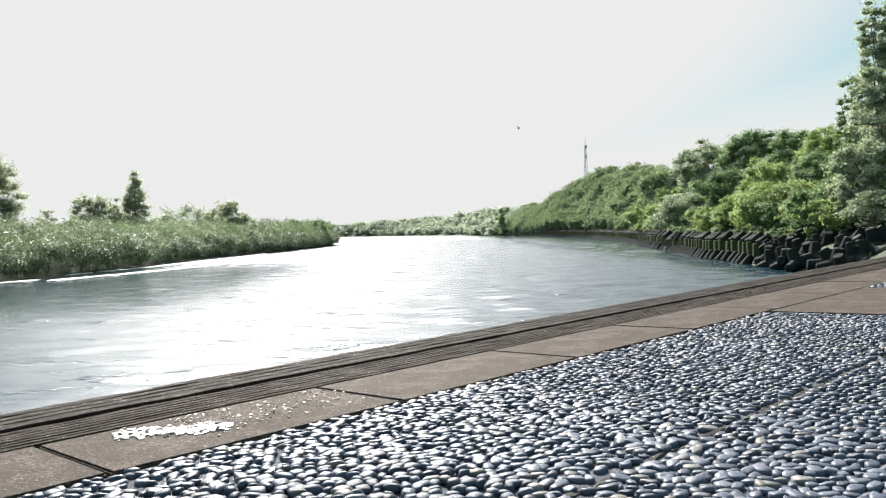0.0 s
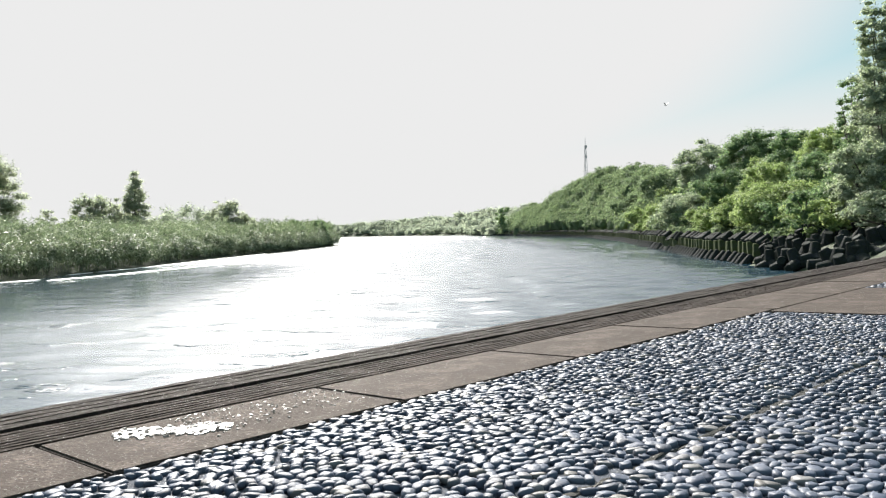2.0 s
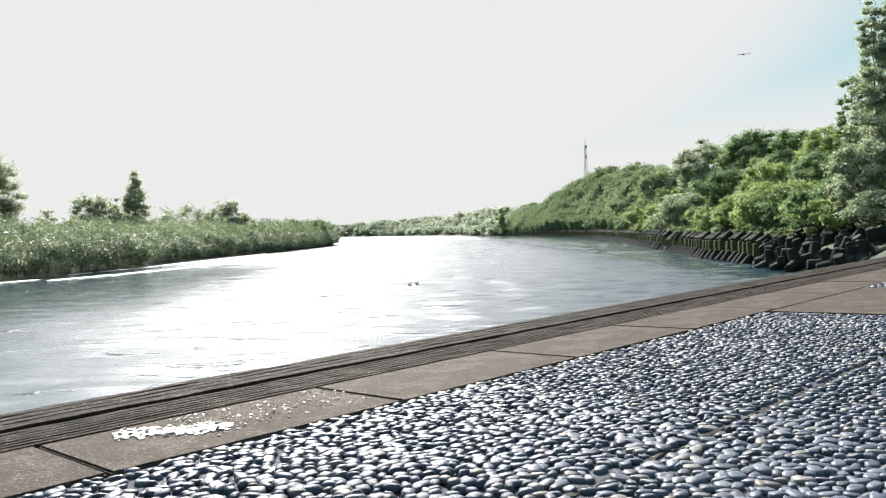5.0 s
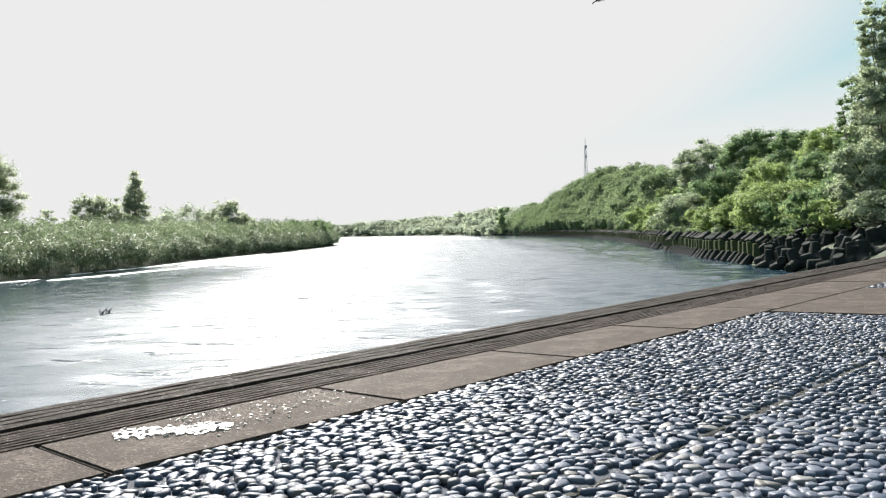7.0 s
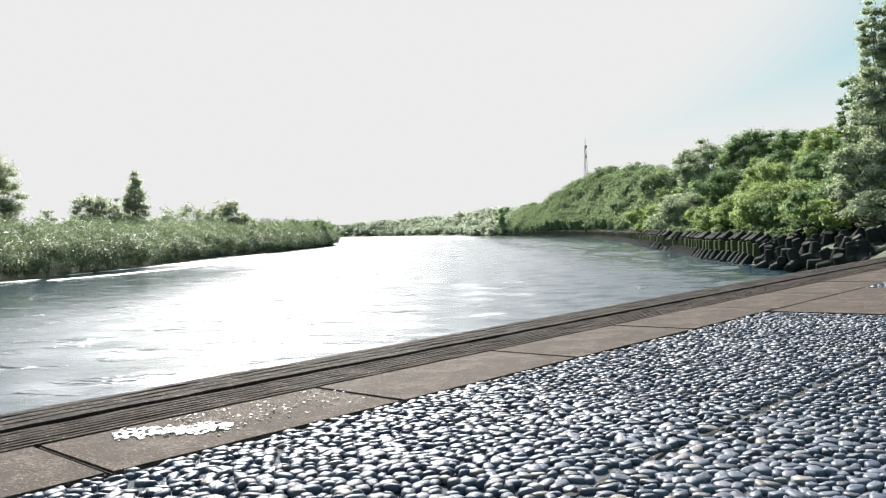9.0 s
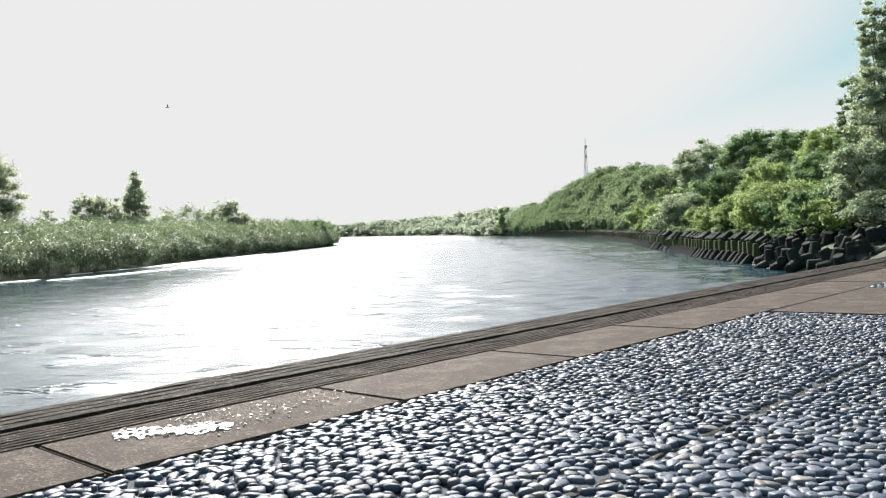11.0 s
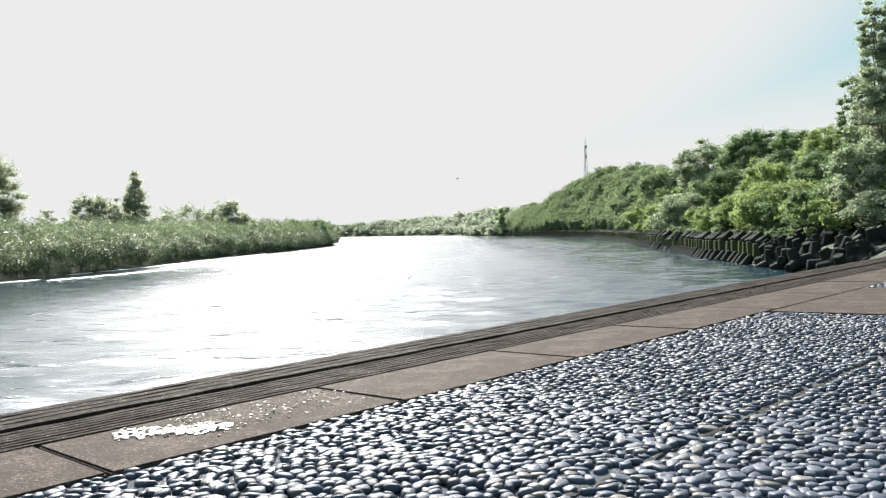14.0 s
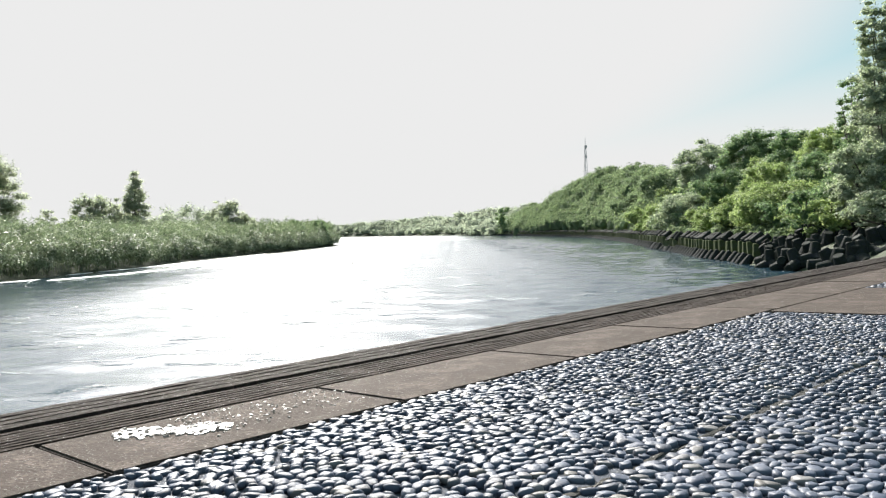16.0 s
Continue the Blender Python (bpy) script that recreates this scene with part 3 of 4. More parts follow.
    for y in np.arange(104, 268, 1.05):
        shore, roof = float(along(SHORE_RIGHT, y)), float(along(ridge, y))
        for off in np.concatenate([np.arange(1.8, 9.9, 0.9), (11.5, 14, 17, 21)]):
            x, yy = shore + off + rng.normal(0, 0.4), y + rng.normal(0, 0.5)
            swell = 1.5 * math.sin(0.42 * y + 0.6 * off + 2 * math.sin(0.13 * y)) * math.sin(0.5 * off + 0.17 * y) + 0.8 * math.sin(0.95 * y - 1.3 * off)
            gap = np.maximum(0, 1 - ((domes[:, 0] - y) / domes[:, 2] / 1.5) ** 2 - ((domes[:, 1] - off) / domes[:, 2]) ** 2)
            swell = 0.4 * swell + 2.1 * float(np.max(np.sqrt(gap) * domes[:, 2] / 2.4)) - 1.2
            rise = float(smooth(min(1.0, (off + 0.8) / 9.5)) * 0.6 + 0.4 * min(1.0, (off + 0.8) / 8.8))
            top = 1.5 + (roof - 2.9) * rise + swell * min(0.9, 0.16 * off)
            r = (0.4 + 1.1 * rng.random() ** 2) * (1 + (y - 104) / 400)
            z = top - r * 0.7 + rng.normal(0, 0.2)
            cl.append((x, yy, max(1.0, z), r * 1.1, r * 1.1, r * 0.8))
            under.append((x, yy, max(0.6, z - 0.9), r * 1.3, r * 1.3, r * 1.3))
    v, f = leaf_cloud(cl, 0.16, 14, rng, up=0.4)
    cv, cf = core_cloud(under, rng, 0.8)
    near = new("hill_wood", mesh_from("hill_wood", np.concatenate([v, cv]), f.tolist() + (cf + len(v)).tolist(), [LEAF_MID]))
    tagged(near, "dense green woodland covering the river hill", "woods", kind="stuff")
    # low growth that hangs over the heads of the block row
    cl = []
    for y in np.arange(37, 140, 0.5):
        far = max(1.0, y / 60)
        for off in (1.9, 2.6, 3.3):
            r = rng.uniform(0.2, 0.5) * far ** 0.4
            cl.append((float(along(SHORE_RIGHT, y)) + off + rng.normal(0, 0.2), y + rng.normal(0, 0.3), 0.75 + 0.3 * off * rng.uniform(0.6, 1.2), r * 1.2, r * 1.2, r * 0.8))
    fringe = new("bank_fringe", crown_mesh("bank_fringe", cl, 0.1, 26, rng, LEAF_MID, 0.5))
    tagged(fringe, "low green growth hanging over the concrete block row", "undergrowth", kind="stuff")
    # woods along the far bend, distance haze put into their pale leaf colour
    cl = []
    for y in np.arange(255, 470, 4.0):
        shore = float(along(SHORE_RIGHT, y))
        for off in (2, 6, 11, 18, 28):
            g = 1.0
            r = rng.uniform(1.8, 3.2)
            top = min(9.0 - max(0.0, y - 350) * 0.022, 2.6 + off * 0.36) * rng.uniform(0.8, 1.12)
            x, yy, z = max(shore + off, -140) + rng.normal(0, 1), y + rng.normal(0, 2), max(g, top - r * 0.6)
            cl.append((x, yy, z, r * 1.3, r, r * 0.7))
            if z > 3.5:
                cl.append((x + rng.normal(0, 0.5), yy, z * 0.5, r * 1.4, r, z * 0.45))
    for x in np.arange(-220, -20, 4.0):
        y = 462 + 34 * rng.random()
        for z in (1.6, rng.uniform(2.6, 5.6)):
            r = rng.uniform(2.2, 3.2)
            cl.append((x + rng.normal(0, 1), y, z, r * 1.5, r, r * 0.8))
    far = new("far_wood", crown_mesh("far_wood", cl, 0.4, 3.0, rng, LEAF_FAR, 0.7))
    tagged(far, "woods along the far bend of the river, pale with painted-in haze", "woods", kind="stuff")
    make_tree("tree", "dark upright tree at the river bend", "trees at the bend", 17.6, 250, 8.6, 5.0, 0.3, rng, LEAF_DEEP, 12, "column", per_area=6, bare=0.05)


def make_left_bank():
    rng = np.random.default_rng(8)
    # reeds: stems with bent blades
    ys, xs = [], []
    for y0, y1, dens in ((22, 50, 70), (50, 80, 42), (80, 140, 22)):
        n = int((y1 - y0) * 8 * dens / 5.0)
        y = rng.uniform(y0, y1, n)
        back = 0.7 + rng.random(n) ** 1.5 * 8.5
        ys.append(y)
        xs.append(along(SHORE_LEFT, y) - back + 0.25)
    y, x = np.concatenate(ys), np.concatenate(xs)
    # the bank's rounded end
    keep = x > -45
    x, y = x[keep], y[keep]
    n = len(x)
    far = np.clip(y / 40, 1, 3.2)
    z0 = ground_height(x, y)
    h = rng.uniform(1.5, 2.75, n) + 0.3 * np.sin(x * 0.7) * np.sin(y * 0.45) + np.clip((y - 60) / 90, 0, 0.7)
    verts, faces = [], []
    # stems
    a = rng.uniform(0, 6.28, n)
    lean = rng.normal(0, 0.16, (n, 2))
    wd = (0.011 * far)[:, None]
    side = np.stack([np.cos(a * 0.3), 0.4 * np.sin(a), np.zeros(n)], 1)
    base = np.stack([x, y, z0], 1)
    tip = base + np.stack([lean[:, 0] * h, lean[:, 1] * h, h], 1)
    verts.append(np.stack([base - side * wd, base + side * wd, tip + side * wd * 0.3, tip - side * wd * 0.3], 1).reshape(-1, 3))
    # blades, three to five a stem
    for k in range(4):
        t = rng.uniform(0.3, 1.0, n)[:, None]
        o = base + (tip - base) * t
        ang = rng.uniform(0, 6.28, n)
        out = np.stack([np.cos(ang), np.sin(ang), rng.uniform(0.0, 1.1, n)], 1)
        ln = (rng.uniform(0.25, 0.55, n) * far ** 0.35)[:, None]
        end = o + out * ln
        nrm = np.cross(out, rng.normal(size=(n, 3)))
        nrm /= np.linalg.norm(nrm, axis=1)[:, None]
        w = (0.02 * far)[:, None]
        mid = o + out * ln * 0.45
        verts.append(np.stack([o, mid + nrm * w, end - np.array([0, 0, 0.1]), mid - nrm * w], 1).reshape(-1, 3))
    # leafy tangle on the river side
    cl = []
    for y in np.arange(24, 138, 0.4):
        for k in range(10):
            r = rng.uniform(0.25, 0.6) * (1 + max(0, y - 60) / 150)
            back = -0.25 + 5.5 * rng.random() ** 1.5
            top = 1.2 + 0.6 * math.sin(0.9 * y + 2 * math.sin(0.31 * y)) ** 2 + min(max(back, 0), 3.0) * 0.36
            low = 0.32
            cl.append((float(along(SHORE_LEFT, y)) - back, y, float(rng.uniform(low, 1.0)) * top, r, r, r * 0.9))
    lv, lf = leaf_cloud(cl, 0.075, 44, rng, fill=0.45, slim=0.46)
    v = np.concatenate(verts)
    f = np.arange(len(v)).reshape(-1, 4).tolist() + (lf + len(v)).tolist()
    v = np.concatenate([v, lv])
    reeds = new("reed_bed", mesh_from("reed_bed", v, f, [REED]))
    tagged(reeds, "tall green reed bed with pale glinting blades on the low bank", "reeds", kind="stuff")
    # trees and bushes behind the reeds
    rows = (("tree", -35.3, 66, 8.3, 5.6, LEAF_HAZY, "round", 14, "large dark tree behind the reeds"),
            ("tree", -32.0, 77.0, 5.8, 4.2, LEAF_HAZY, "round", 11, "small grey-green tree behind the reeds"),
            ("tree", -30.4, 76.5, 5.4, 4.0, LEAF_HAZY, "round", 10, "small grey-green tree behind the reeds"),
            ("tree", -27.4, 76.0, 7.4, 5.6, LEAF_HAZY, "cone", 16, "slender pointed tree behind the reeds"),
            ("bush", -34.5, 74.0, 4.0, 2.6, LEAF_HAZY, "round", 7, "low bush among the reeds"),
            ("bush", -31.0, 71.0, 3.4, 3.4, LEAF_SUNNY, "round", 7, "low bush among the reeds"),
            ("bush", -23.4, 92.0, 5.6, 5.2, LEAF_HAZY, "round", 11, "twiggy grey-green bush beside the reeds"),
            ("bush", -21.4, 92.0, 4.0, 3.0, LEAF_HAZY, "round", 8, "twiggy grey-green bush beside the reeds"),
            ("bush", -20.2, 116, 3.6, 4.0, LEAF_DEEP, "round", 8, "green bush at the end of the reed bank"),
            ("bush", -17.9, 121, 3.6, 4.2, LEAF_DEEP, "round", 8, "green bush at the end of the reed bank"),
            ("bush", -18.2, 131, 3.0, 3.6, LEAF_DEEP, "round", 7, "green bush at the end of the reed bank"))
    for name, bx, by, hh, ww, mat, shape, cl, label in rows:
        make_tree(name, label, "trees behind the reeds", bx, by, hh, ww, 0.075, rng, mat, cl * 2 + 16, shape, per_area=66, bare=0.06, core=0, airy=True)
    # far copse: its paleness is haze mixed into the leaf colour
    cl = []
    for k in range(24):
        top = 11.5 - 0.035 * (k - 11) ** 2
        for z in (3.0, 6.0, top - 2.0):
            r = rng.uniform(1.9, 2.9)
            cl.append((-88 + k * 0.95 + rng.normal(0, 0.5), 262 + rng.normal(0, 4), min(z, top - 2) * rng.uniform(0.9, 1.05), r, r, r * 0.9))
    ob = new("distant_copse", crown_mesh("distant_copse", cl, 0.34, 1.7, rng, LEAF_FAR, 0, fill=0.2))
    tagged(ob, "copse far behind the reeds, pale with painted-in haze", "woods", kind="stuff")


make_right_bank()
make_left_bank()


# ---- armour blocks along the right bank ----
def frustum_bm(r0, r1, h, sides=8, m=Matrix(), bm=None):
    bm = bm or bmesh.new()
    bmesh.ops.create_cone(bm, cap_ends=True, segments=sides, radius1=r0, radius2=r1, depth=h, matrix=m @ Matrix.Translation((0, 0, h / 2)))
    return bm


def bm_mesh(name, bm, mat, bevel=0.0):
    if bevel:
        bmesh.ops.bevel(bm, geom=list(bm.edges), offset=bevel, segments=1, affect="EDGES")
    me = bpy.data.meshes.new(name)
    bm.to_mesh(me)
    bm.free()
    me.materials.append(mat)
    return me


def make_armour():
    rng = random.Random(4)
    leg = bm_mesh("leg", frustum_bm(0.27, 0.19, 0.62), ARMOUR, 0.03)
    tetra = thing("tetrapod", "dark weathered concrete tetrapod in the heaped bank armour", "tetrapod", group="tetrapods")
    for k in range(3):
        part_me("leg", leg, tetra, "", pose(0, 0, 0, 109.5, 0, 120 * k))
    part_me("leg", leg, tetra)
    first = True
    for k in range(74):
        y = rng.uniform(26.5, 36.8)
        back = rng.random()
        x = float(along(SHORE_RIGHT, y)) + 0.1 + back * 3.4
        z = 0.12 + 0.95 * min(1, back * 1.5) + rng.uniform(-0.05, 0.12)
        m = pose(x, y, z, rng.uniform(-25, 25), rng.uniform(-35, 15), rng.uniform(0, 360)) @ Matrix.Scale(rng.uniform(0.68, 0.98), 4)
        if first:
            tetra.matrix_basis = m
            first = False
        else:
            c = copy_thing(tetra, m)
            c.scale = tetra.scale
    # regular row of upright blocks: a foot at the water, a slab, and a leaning head
    foot = bm_mesh("foot", frustum_bm(0.27, 0.15, 0.62, 8, pose(0.1, 0, 0, 0, 30, 0)), ARMOUR, 0.03)
    slab = bm_mesh("web", box_bm((0.3, 0.3, 0.62), (0.62, 0, 0.74)), MOSSY_LIT, 0.025)
    head = bm_mesh("head", frustum_bm(0.25, 0.16, 0.62, 8, pose(0.7, 0, 0.98, 0, 48, 0)), ARMOUR, 0.03)
    unit = thing("armour_block", "upright mossy concrete armour block in the bank row", "armour block", group="armour block row")
    part_me("foot", foot, unit)
    part_me("web", slab, unit, "moss-stained upright slab, sunlit tone in its colour")
    part_me("head", head, unit)
    y, first = 36.9, True
    while y < 285:
        x = float(along(SHORE_RIGHT, y))
        dx = float(along(SHORE_RIGHT, y + 1)) - x
        m = pose(x - 0.25, y, -0.12 + rng.uniform(-0.03, 0.03), 0, rng.uniform(-3, 3), -math.degrees(math.atan(dx)) + rng.uniform(-4, 4))
        gap = 57 < y < 64
        if gap:
            m = m @ pose(0, 0, -0.15, rng.uniform(-30, 30), rng.uniform(-15, 25), rng.uniform(-40, 40))
        if first:
            unit.matrix_basis = m
            first = False
        else:
            copy_thing(unit, m)
        y += 1.02 if y < 60 else 1.25 if y < 150 else 1.7


make_armour()


# ---- tower ----
def make_tower():
    root = thing("lattice_tower", "slim grey steel lattice mast on the hill", "mast", pose(44.7, 262, 3.0))
    H = 24.0
    for k in range(3):
        a = 2.094 * k + 0.3
        r = lambda t: 0.95 * max(0.0, 1 - t * 1.6) + 0.25
        vs, fs = tube([(r(0) * math.cos(a), r(0) * math.sin(a), 0), (r(1) * math.cos(a), r(1) * math.sin(a), H)], [0.07, 0.06], 5)
        part_me("leg", mesh_from("leg", [tuple(p) for p in vs], fs, [STEEL]), root)
    n = 14
    for i in range(n):
        for k in range(3):
            a, b = 2.094 * k + 0.3, 2.094 * (k + 1) + 0.3
            t0, t1 = i / n, (i + 1) / n
            p = (r(t0) * math.cos(a), r(t0) * math.sin(a), t0 * H)
            q = (r(t1) * math.cos(b), r(t1) * math.sin(b), t1 * H)
            vs, fs = tube([p, q], [0.03, 0.03], 4)
            part_me("brace", mesh_from("brace", [tuple(c) for c in vs], fs, [STEEL]), root)
    for z in (20.0, 23.2):
        bm = frustum_bm(0.24, 0.24, 0.8, 10, pose(0.2, -0.3, z))
        part("antenna", bm, STEEL, root, "grey drum antenna")
    vs, fs = tube([(0, 0, H - 1), (0, 0, H + 2.5)], [0.09, 0.05], 5)
    part_me("spike", mesh_from("spike", [tuple(c) for c in vs], fs, [STEEL]), root)


make_tower()


# ---- foam along the reeds, with the waterline glint built in ----
def make_foam():
    rng = np.random.default_rng(31)
    vs, fs = [], []
    strands = (((38.5, -17.6), (42.4, -16.55), (48, -15.5), (55, -14.2)), ((44, -19.4), (51, -18.4), (57, -18.2), (67, -17.4), (82, -17.2)), ((37.0, -19.5), (38.8, -18.9)))
    for k in range(620):
        line = strands[int(rng.choice(3, p=(0.5, 0.42, 0.08)))]
        y = line[0][0] + (line[-1][0] - line[0][0]) * rng.random() ** 1.3
        x = float(along(line, y)) + rng.normal(0, 0.09)
        ln, wd, a = rng.uniform(0.15, 0.8), rng.uniform(0.03, 0.1), rng.normal(0.22, 0.15)
        n0 = len(vs)
        ring = []
        for q in range(8):
            t = 2 * math.pi * q / 8
            p, r = ln * math.cos(t) * rng.uniform(0.8, 1.1), wd * math.sin(t) * rng.uniform(0.7, 1.2)
            ring.append((x + r * math.cos(a) + p * math.sin(a), y + p * math.cos(a) - r * math.sin(a), 0.03))
        vs += ring + [(x, y, 0.055)]
        fs += [(n0 + q, n0 + (q + 1) % 8, n0 + 8) for q in range(8)]
    ob = new("foam_line", mesh_from("foam_line", vs, fs, [FOAM], True))
    tagged(ob, "thin bright line of drifting foam and painted glint along the reeds", "foam", kind="stuff")


make_foam()


# ---- birds ----
def make_bird(name, label, span, mat):
    root = thing(name, label, "bird")
    s = span
    vs, fs = tube([(0, -0.26 * s, 0.02 * s), (0, -0.12 * s, 0), (0, 0.02 * s, -0.005 * s), (0, 0.13 * s, 0.0), (0, 0.19 * s, 0.012 * s), (0, 0.25 * s, 0.0)],
                  [0.035 * s, 0.05 * s, 0.062 * s, 0.05 * s, 0.036 * s, 0.006 * s], 8)
    part_me("body", mesh_from("body", [tuple(p) for p in vs], fs, [mat], True), root)
    wings = []
    for sgn in (1, -1):
        out = [(0.03, 0.07), (0.2, 0.12), (0.36, 0.06), (0.5, -0.06), (0.36, -0.03), (0.2, -0.02), (0.03, -0.08)]
        top = [(sgn * a * s, b * s, 0.012 * s) for a, b in out]
        low = [(sgn * a * s, b * s, -0.004 * s) for a, b in out]
        n = len(out)
        fc = [tuple(range(n)), tuple(range(2 * n - 1, n - 1, -1))] + [(i, (i + 1) % n, (i + 1) % n + n, i + n) for i in range(n)]
        wings.append(part_me("wing", mesh_from("wing", top + low, fc, [mat]), root))
    return root, wings


GULL_PATH = (
    (0.00, 12.47, 134.42, 17.65),
    (0.50, 18.11, 128.73, 17.25),
    (0.90, 21.92, 124.08, 17.07),
    (1.50, 26.38, 115.01, 17.01),
    (1.90, 28.13, 108.41, 16.84),
    (2.30, 29.79, 103.81, 17.23),
    (2.70, 30.89, 98.26, 17.18),
    (3.10, 31.30, 92.87, 17.20),
    (3.50, 31.25, 88.65, 17.23),
    (3.80, 30.67, 85.68, 17.27),
    (4.20, 29.81, 81.74, 16.81),
    (4.80, 27.29, 75.20, 16.31),
    (5.40, 24.15, 69.95, 16.35),
    (5.90, 20.85, 65.78, 16.48),
    (6.30, 17.72, 62.54, 16.60),
    (6.50, 15.95, 60.95, 16.70),
    (6.70, 13.93, 59.39, 16.83),
    (6.90, 11.77, 57.81, 16.86),
    (7.00, 10.78, 56.99, 16.93),
    (7.30, 7.87, 54.43, 17.25),
    (8.00, 1.01, 49.99, 19.27),
    (16.00, -57.88, 39.38, 37.02),
)
SWALLOW_PATHS = (
    (
        (0.00, -1.77, 43.04, 0.33),
        (0.30, -2.99, 39.39, 0.33),
        (0.50, -3.50, 35.45, 0.33),
        (0.70, -4.28, 35.84, 0.33),
        (1.10, -5.72, 39.60, 0.34),
        (1.50, -6.89, 43.09, 0.34),
        (2.00, -8.33, 43.89, 0.35),
        (2.50, -8.29, 37.68, 0.36),
        (3.00, -6.76, 29.17, 0.36),
        (3.40, -4.59, 23.52, 0.35),
        (3.50, -3.36, 22.31, 0.34),
        (3.60, -2.36, 20.83, 0.33),
        (3.90, -1.50, 21.18, 0.33),
        (4.20, -1.05, 21.86, 0.32),
        (4.80, -0.79, 23.36, 0.32),
        (5.40, -1.31, 22.83, 0.33),
        (5.90, -2.08, 21.35, 0.33),
        (6.30, -3.06, 20.25, 0.34),
        (6.40, -3.61, 19.64, 0.35),
        (6.60, -4.74, 18.49, 0.37),
        (7.00, -6.28, 15.52, 0.43),
        (7.60, -8.30, 13.26, 0.55),
        (9.00, -13.91, 14.02, 0.75),
        (10.50, -18.68, 16.61, 1.06),
        (12.00, -18.22, 21.26, 0.99),
        (12.90, -11.50, 25.14, 0.46),
        (13.30, -5.44, 24.21, 0.36),
        (13.50, -3.76, 23.81, 0.34),
        (13.60, -3.00, 24.36, 0.33),
        (13.80, -1.73, 25.29, 0.33),
        (14.10, -0.93, 27.76, 0.32),
        (14.50, -0.40, 31.39, 0.32),
        (14.70, -0.58, 29.81, 0.32),
        (15.00, -1.09, 32.68, 0.32),
        (15.40, -2.11, 36.39, 0.33),
        (15.80, -3.43, 39.66, 0.33),
        (16.00, -4.38, 40.91, 0.33)
    ),
    (
        (0.00, -29.27, 40.54, 2.00),
        (9.00, -27.42, 41.81, 1.65),
        (11.20, -20.32, 52.18, 0.98),
        (11.90, -8.59, 57.42, 0.34),
        (12.10, -4.80, 49.83, 0.33),
        (12.30, -0.32, 34.78, 0.32),
        (12.50, -0.84, 36.22, 0.32),
        (12.70, -1.40, 39.77, 0.32),
        (13.00, -2.65, 37.90, 0.33),
        (13.40, -4.21, 36.94, 0.33),
        (13.90, -7.12, 40.31, 0.35),
        (15.00, -15.78, 44.27, 0.41),
        (16.00, -23.47, 40.72, 0.76)
    ),
    (
        (0.00, -26.37, 36.46, 0.76),
        (1.60, -17.97, 32.65, 0.51),
        (2.50, -9.43, 29.13, 0.40),
        (3.00, -6.85, 28.48, 0.36),
        (3.40, -4.46, 23.74, 0.35),
        (3.50, -3.29, 22.74, 0.34),
        (3.60, -2.25, 21.19, 0.33),
        (3.90, -1.35, 21.54, 0.33),
        (4.20, -0.88, 22.46, 0.32),
        (4.80, -0.60, 23.78, 0.32),
        (5.40, -1.13, 23.01, 0.32),
        (5.90, -1.92, 21.51, 0.33),
        (6.30, -2.92, 20.22, 0.34),
        (6.40, -3.47, 19.62, 0.35),
        (6.60, -4.64, 18.64, 0.37),
        (7.00, -6.26, 15.77, 0.43),
        (7.60, -8.26, 13.48, 0.54),
        (9.00, -15.49, 15.62, 0.84),
        (16.00, -23.94, 18.08, 1.33)
    ),
    (
        (0.00, -92.40, 118.16, 20.63),
        (9.00, -57.70, 105.22, 21.40),
        (11.30, -32.45, 115.53, 18.31),
        (11.70, -26.85, 116.96, 16.34),
        (11.90, -24.34, 118.53, 15.29),
        (12.10, -21.64, 120.06, 14.51),
        (12.50, -16.31, 122.92, 13.35),
        (12.90, -10.85, 125.53, 12.19),
        (13.30, -5.85, 128.87, 11.47),
        (13.80, 0.57, 133.00, 10.46),
        (14.20, 4.48, 136.93, 9.71),
        (14.50, 7.15, 139.82, 8.88),
        (15.20, 11.96, 145.51, 7.59),
        (16.00, 16.88, 151.06, 5.08)
    ),
)


def bird_rows(path):
    rows = []
    for i, (t, x, y, z) in enumerate(path):
        a, b = path[max(i - 1, 0)], path[min(i + 1, len(path) - 1)]
        yaw = math.degrees(math.atan2(-(b[1] - a[1]), b[2] - a[2]))
        rows.append([t, x, y, z, yaw])
    # turn by the short way, in steps
    out = [rows[0]]
    for r in rows[1:]:
        p = out[-1]
        d = (r[4] - p[4] + 180) % 360 - 180
        n = int(abs(d) // 70) + 1
        for k in range(1, n + 1):
            f = k / n
            out.append([p[0] + (r[0] - p[0]) * f] + [p[j] + (r[j] - p[j]) * f for j in (1, 2, 3)] + [p[4] + d * f])
    return [(r[0], pose(r[1], r[2], r[3], 0, 0, r[4])) for r in out]


def flap_rows(beat, high, low, shift, sgn):
    rows, t, k = [], 0.0, 0
    while t < 16.0:
        rows.append((t, pose(0, 0, 0, 0, -sgn * (high if (k + shift) % 2 == 0 else low), 0)))
        t, k = t + beat, k + 1
    rows.append((16.0, pose(0, 0, 0, 0, -sgn * high, 0)))
    return rows


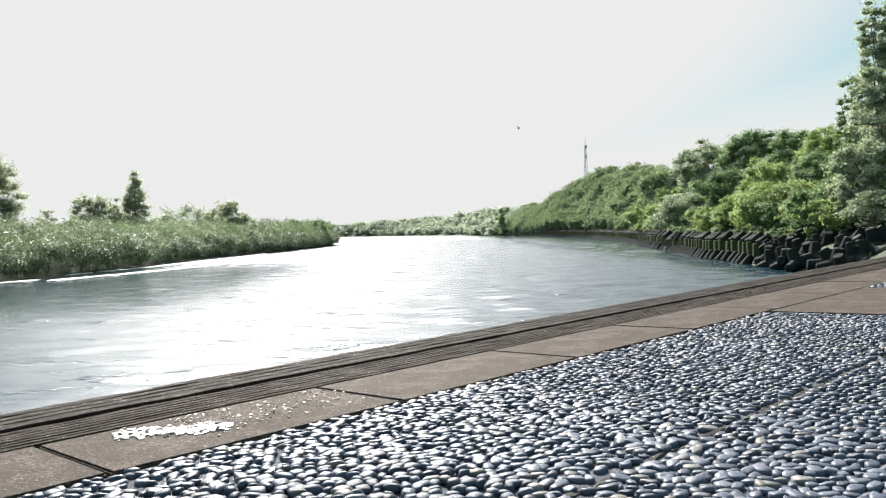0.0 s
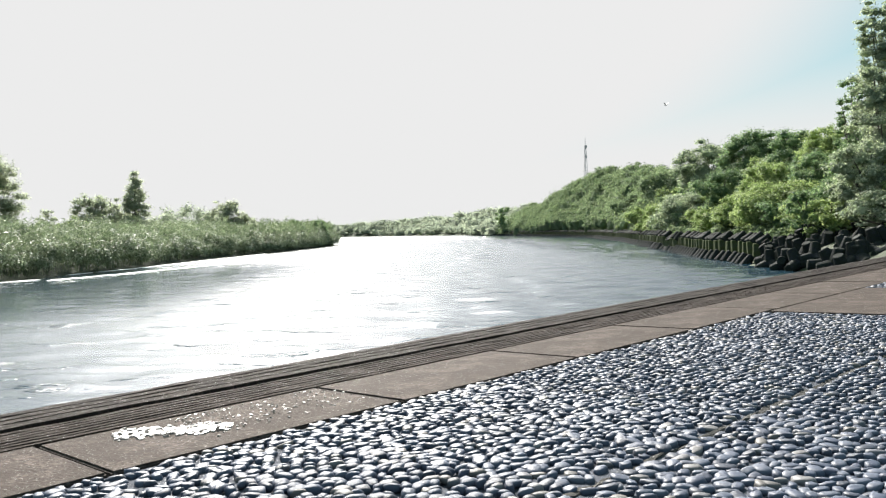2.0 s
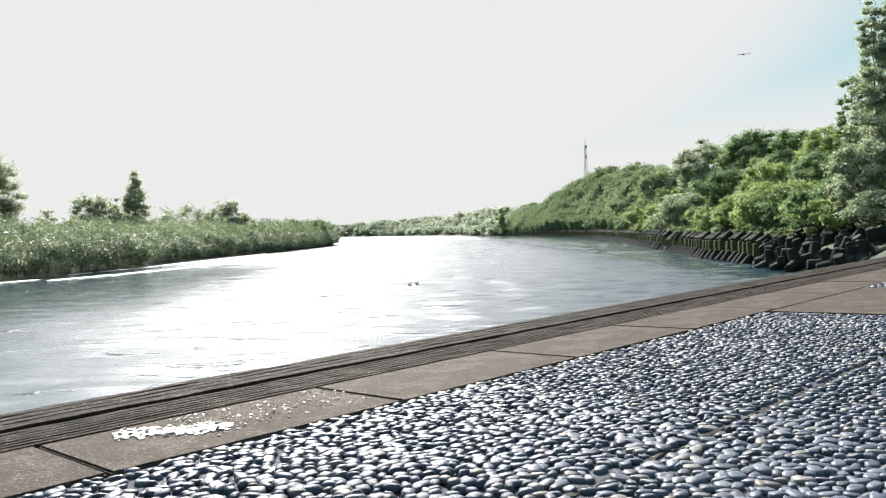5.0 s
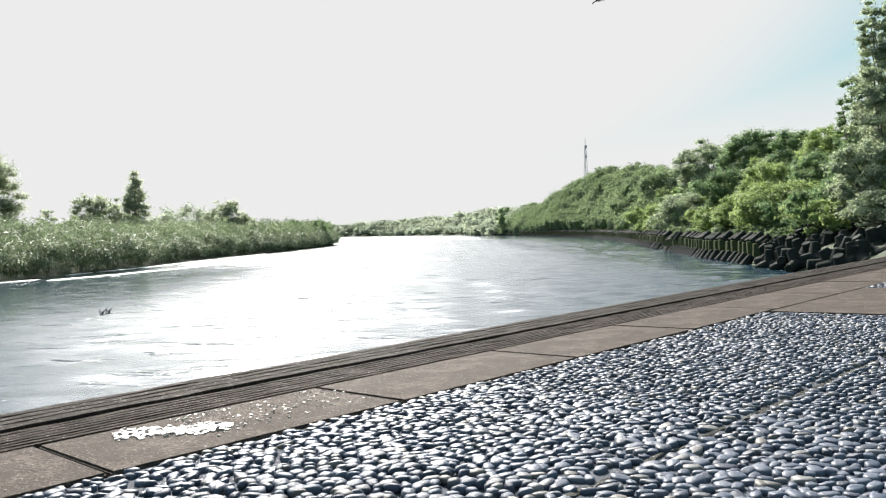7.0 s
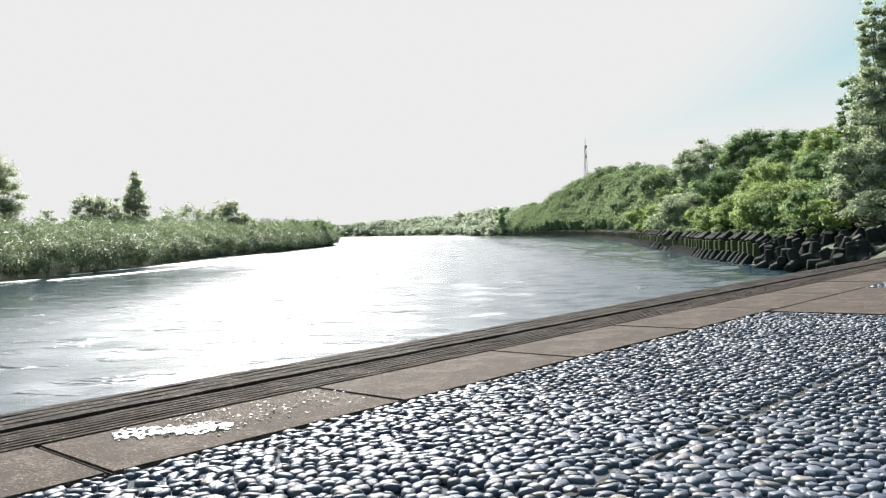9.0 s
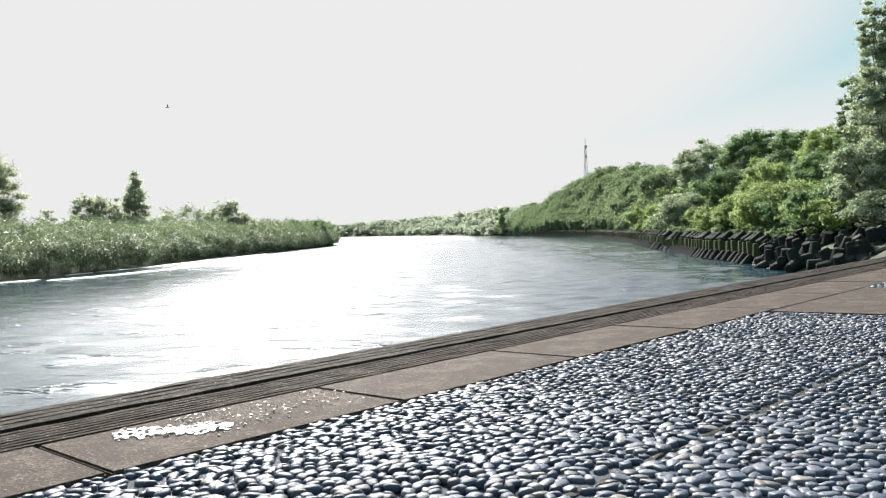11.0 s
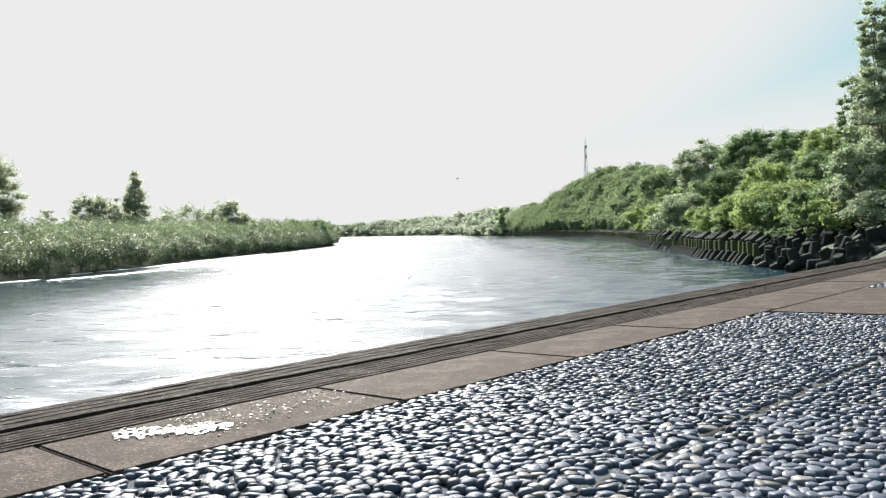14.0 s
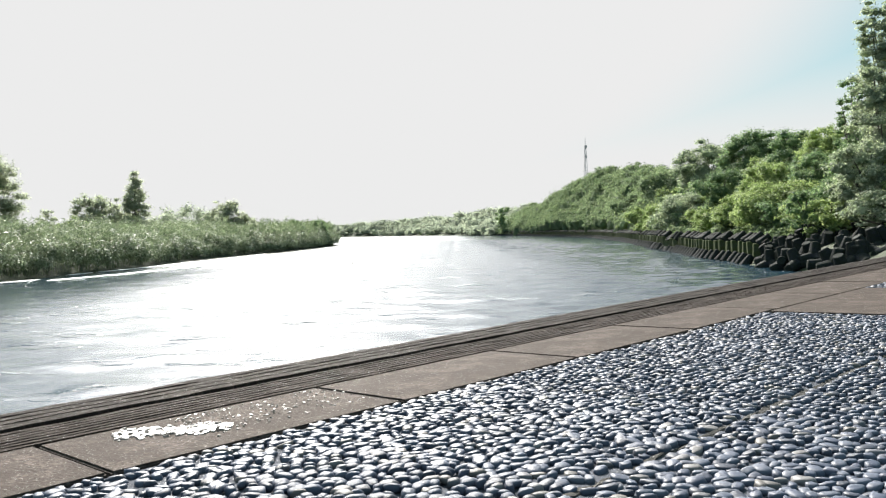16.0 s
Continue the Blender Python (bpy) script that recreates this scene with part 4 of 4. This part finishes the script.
# ---- pebbles set in the bed: the nearest are single parts ----
STONES = pebble_points(-1.2, PANEL_END - 0.01, -1.4, BAND_IN - 0.004, 0.0348, 12)
u, v = STONES[:, 0], STONES[:, 1]
close = (u > 0.85) & (u < 1.42) & (v > 1.1) & (v < 1.75)
pick = np.flatnonzero(close)[:300]
rest = np.ones(len(STONES), bool)
rest[pick] = False
front = rest & (u > 0.6) & (u < 2.3) & (v > 0.5)
for some, form in ((front, ICO2), (rest & ~front, ICO1)):
    tagged(part_me("pebbles", stones_mesh("pebbles", STONES[some], form, PEBBLE), PROMENADE, "smooth blue-grey river pebbles set in mortar"), kind="stuff")
KINDS = [stones_mesh("pebble", np.array([[0, 0, 1, 0.74, 0.42, 0, 0, 0]]), ICO2, PEBBLE) for _ in range(3)]
for i in pick:
    r = STONES[i]
    m = Matrix.Translation((r[0], r[1], -0.001)) @ pose(0, 0, 0, math.degrees(r[7]), -math.degrees(r[6]), math.degrees(r[5]) + 180 * (i % 2)) @ Matrix.Diagonal((r[2], r[3] / 0.74, r[4] / 0.42, 1))
    part_me("pebble", KINDS[i % 3], PROMENADE, "", m)
# second panel past the concrete crossing
STONES = pebble_points(PANEL_END + 1.66, PANEL_END + 6.0, -1.4, BAND_IN - 0.004, 0.041, 13)
tagged(part_me("pebbles", stones_mesh("pebbles", STONES, ICO1, PEBBLE), PROMENADE, "smooth blue-grey river pebbles set in mortar"), kind="stuff")


def motions():
    # the river slides slowly downstream
    walk(WATER_SHEET, [(0.0, pose(2.2, 2.2, 0)), (16.0, pose(-2.2, -2.2, 0))])
    gull, wings = make_bird("gull", "grey gull with long bent wings flying over the river", 1.15, FEATHER)
    walk(gull, bird_rows(GULL_PATH))
    for w, sgn in zip(wings, (1, -1)):
        walk(w, flap_rows(0.17, 48, -22, 0, sgn))
    for i, path in enumerate(SWALLOW_PATHS):
        if i < 3:
            bird, wings = make_bird("swallow", "small dark swallow skimming low over the water", 0.28, DARK_FEATHER)
        else:
            bird, wings = make_bird("gull", "distant grey gull gliding against the bright sky", 1.0, FEATHER)
        walk(bird, bird_rows(path))
        for w, sgn in zip(wings, (1, -1)):
            walk(w, flap_rows(0.09 if i < 3 else 0.2, 68, -24, i, sgn))


motions()
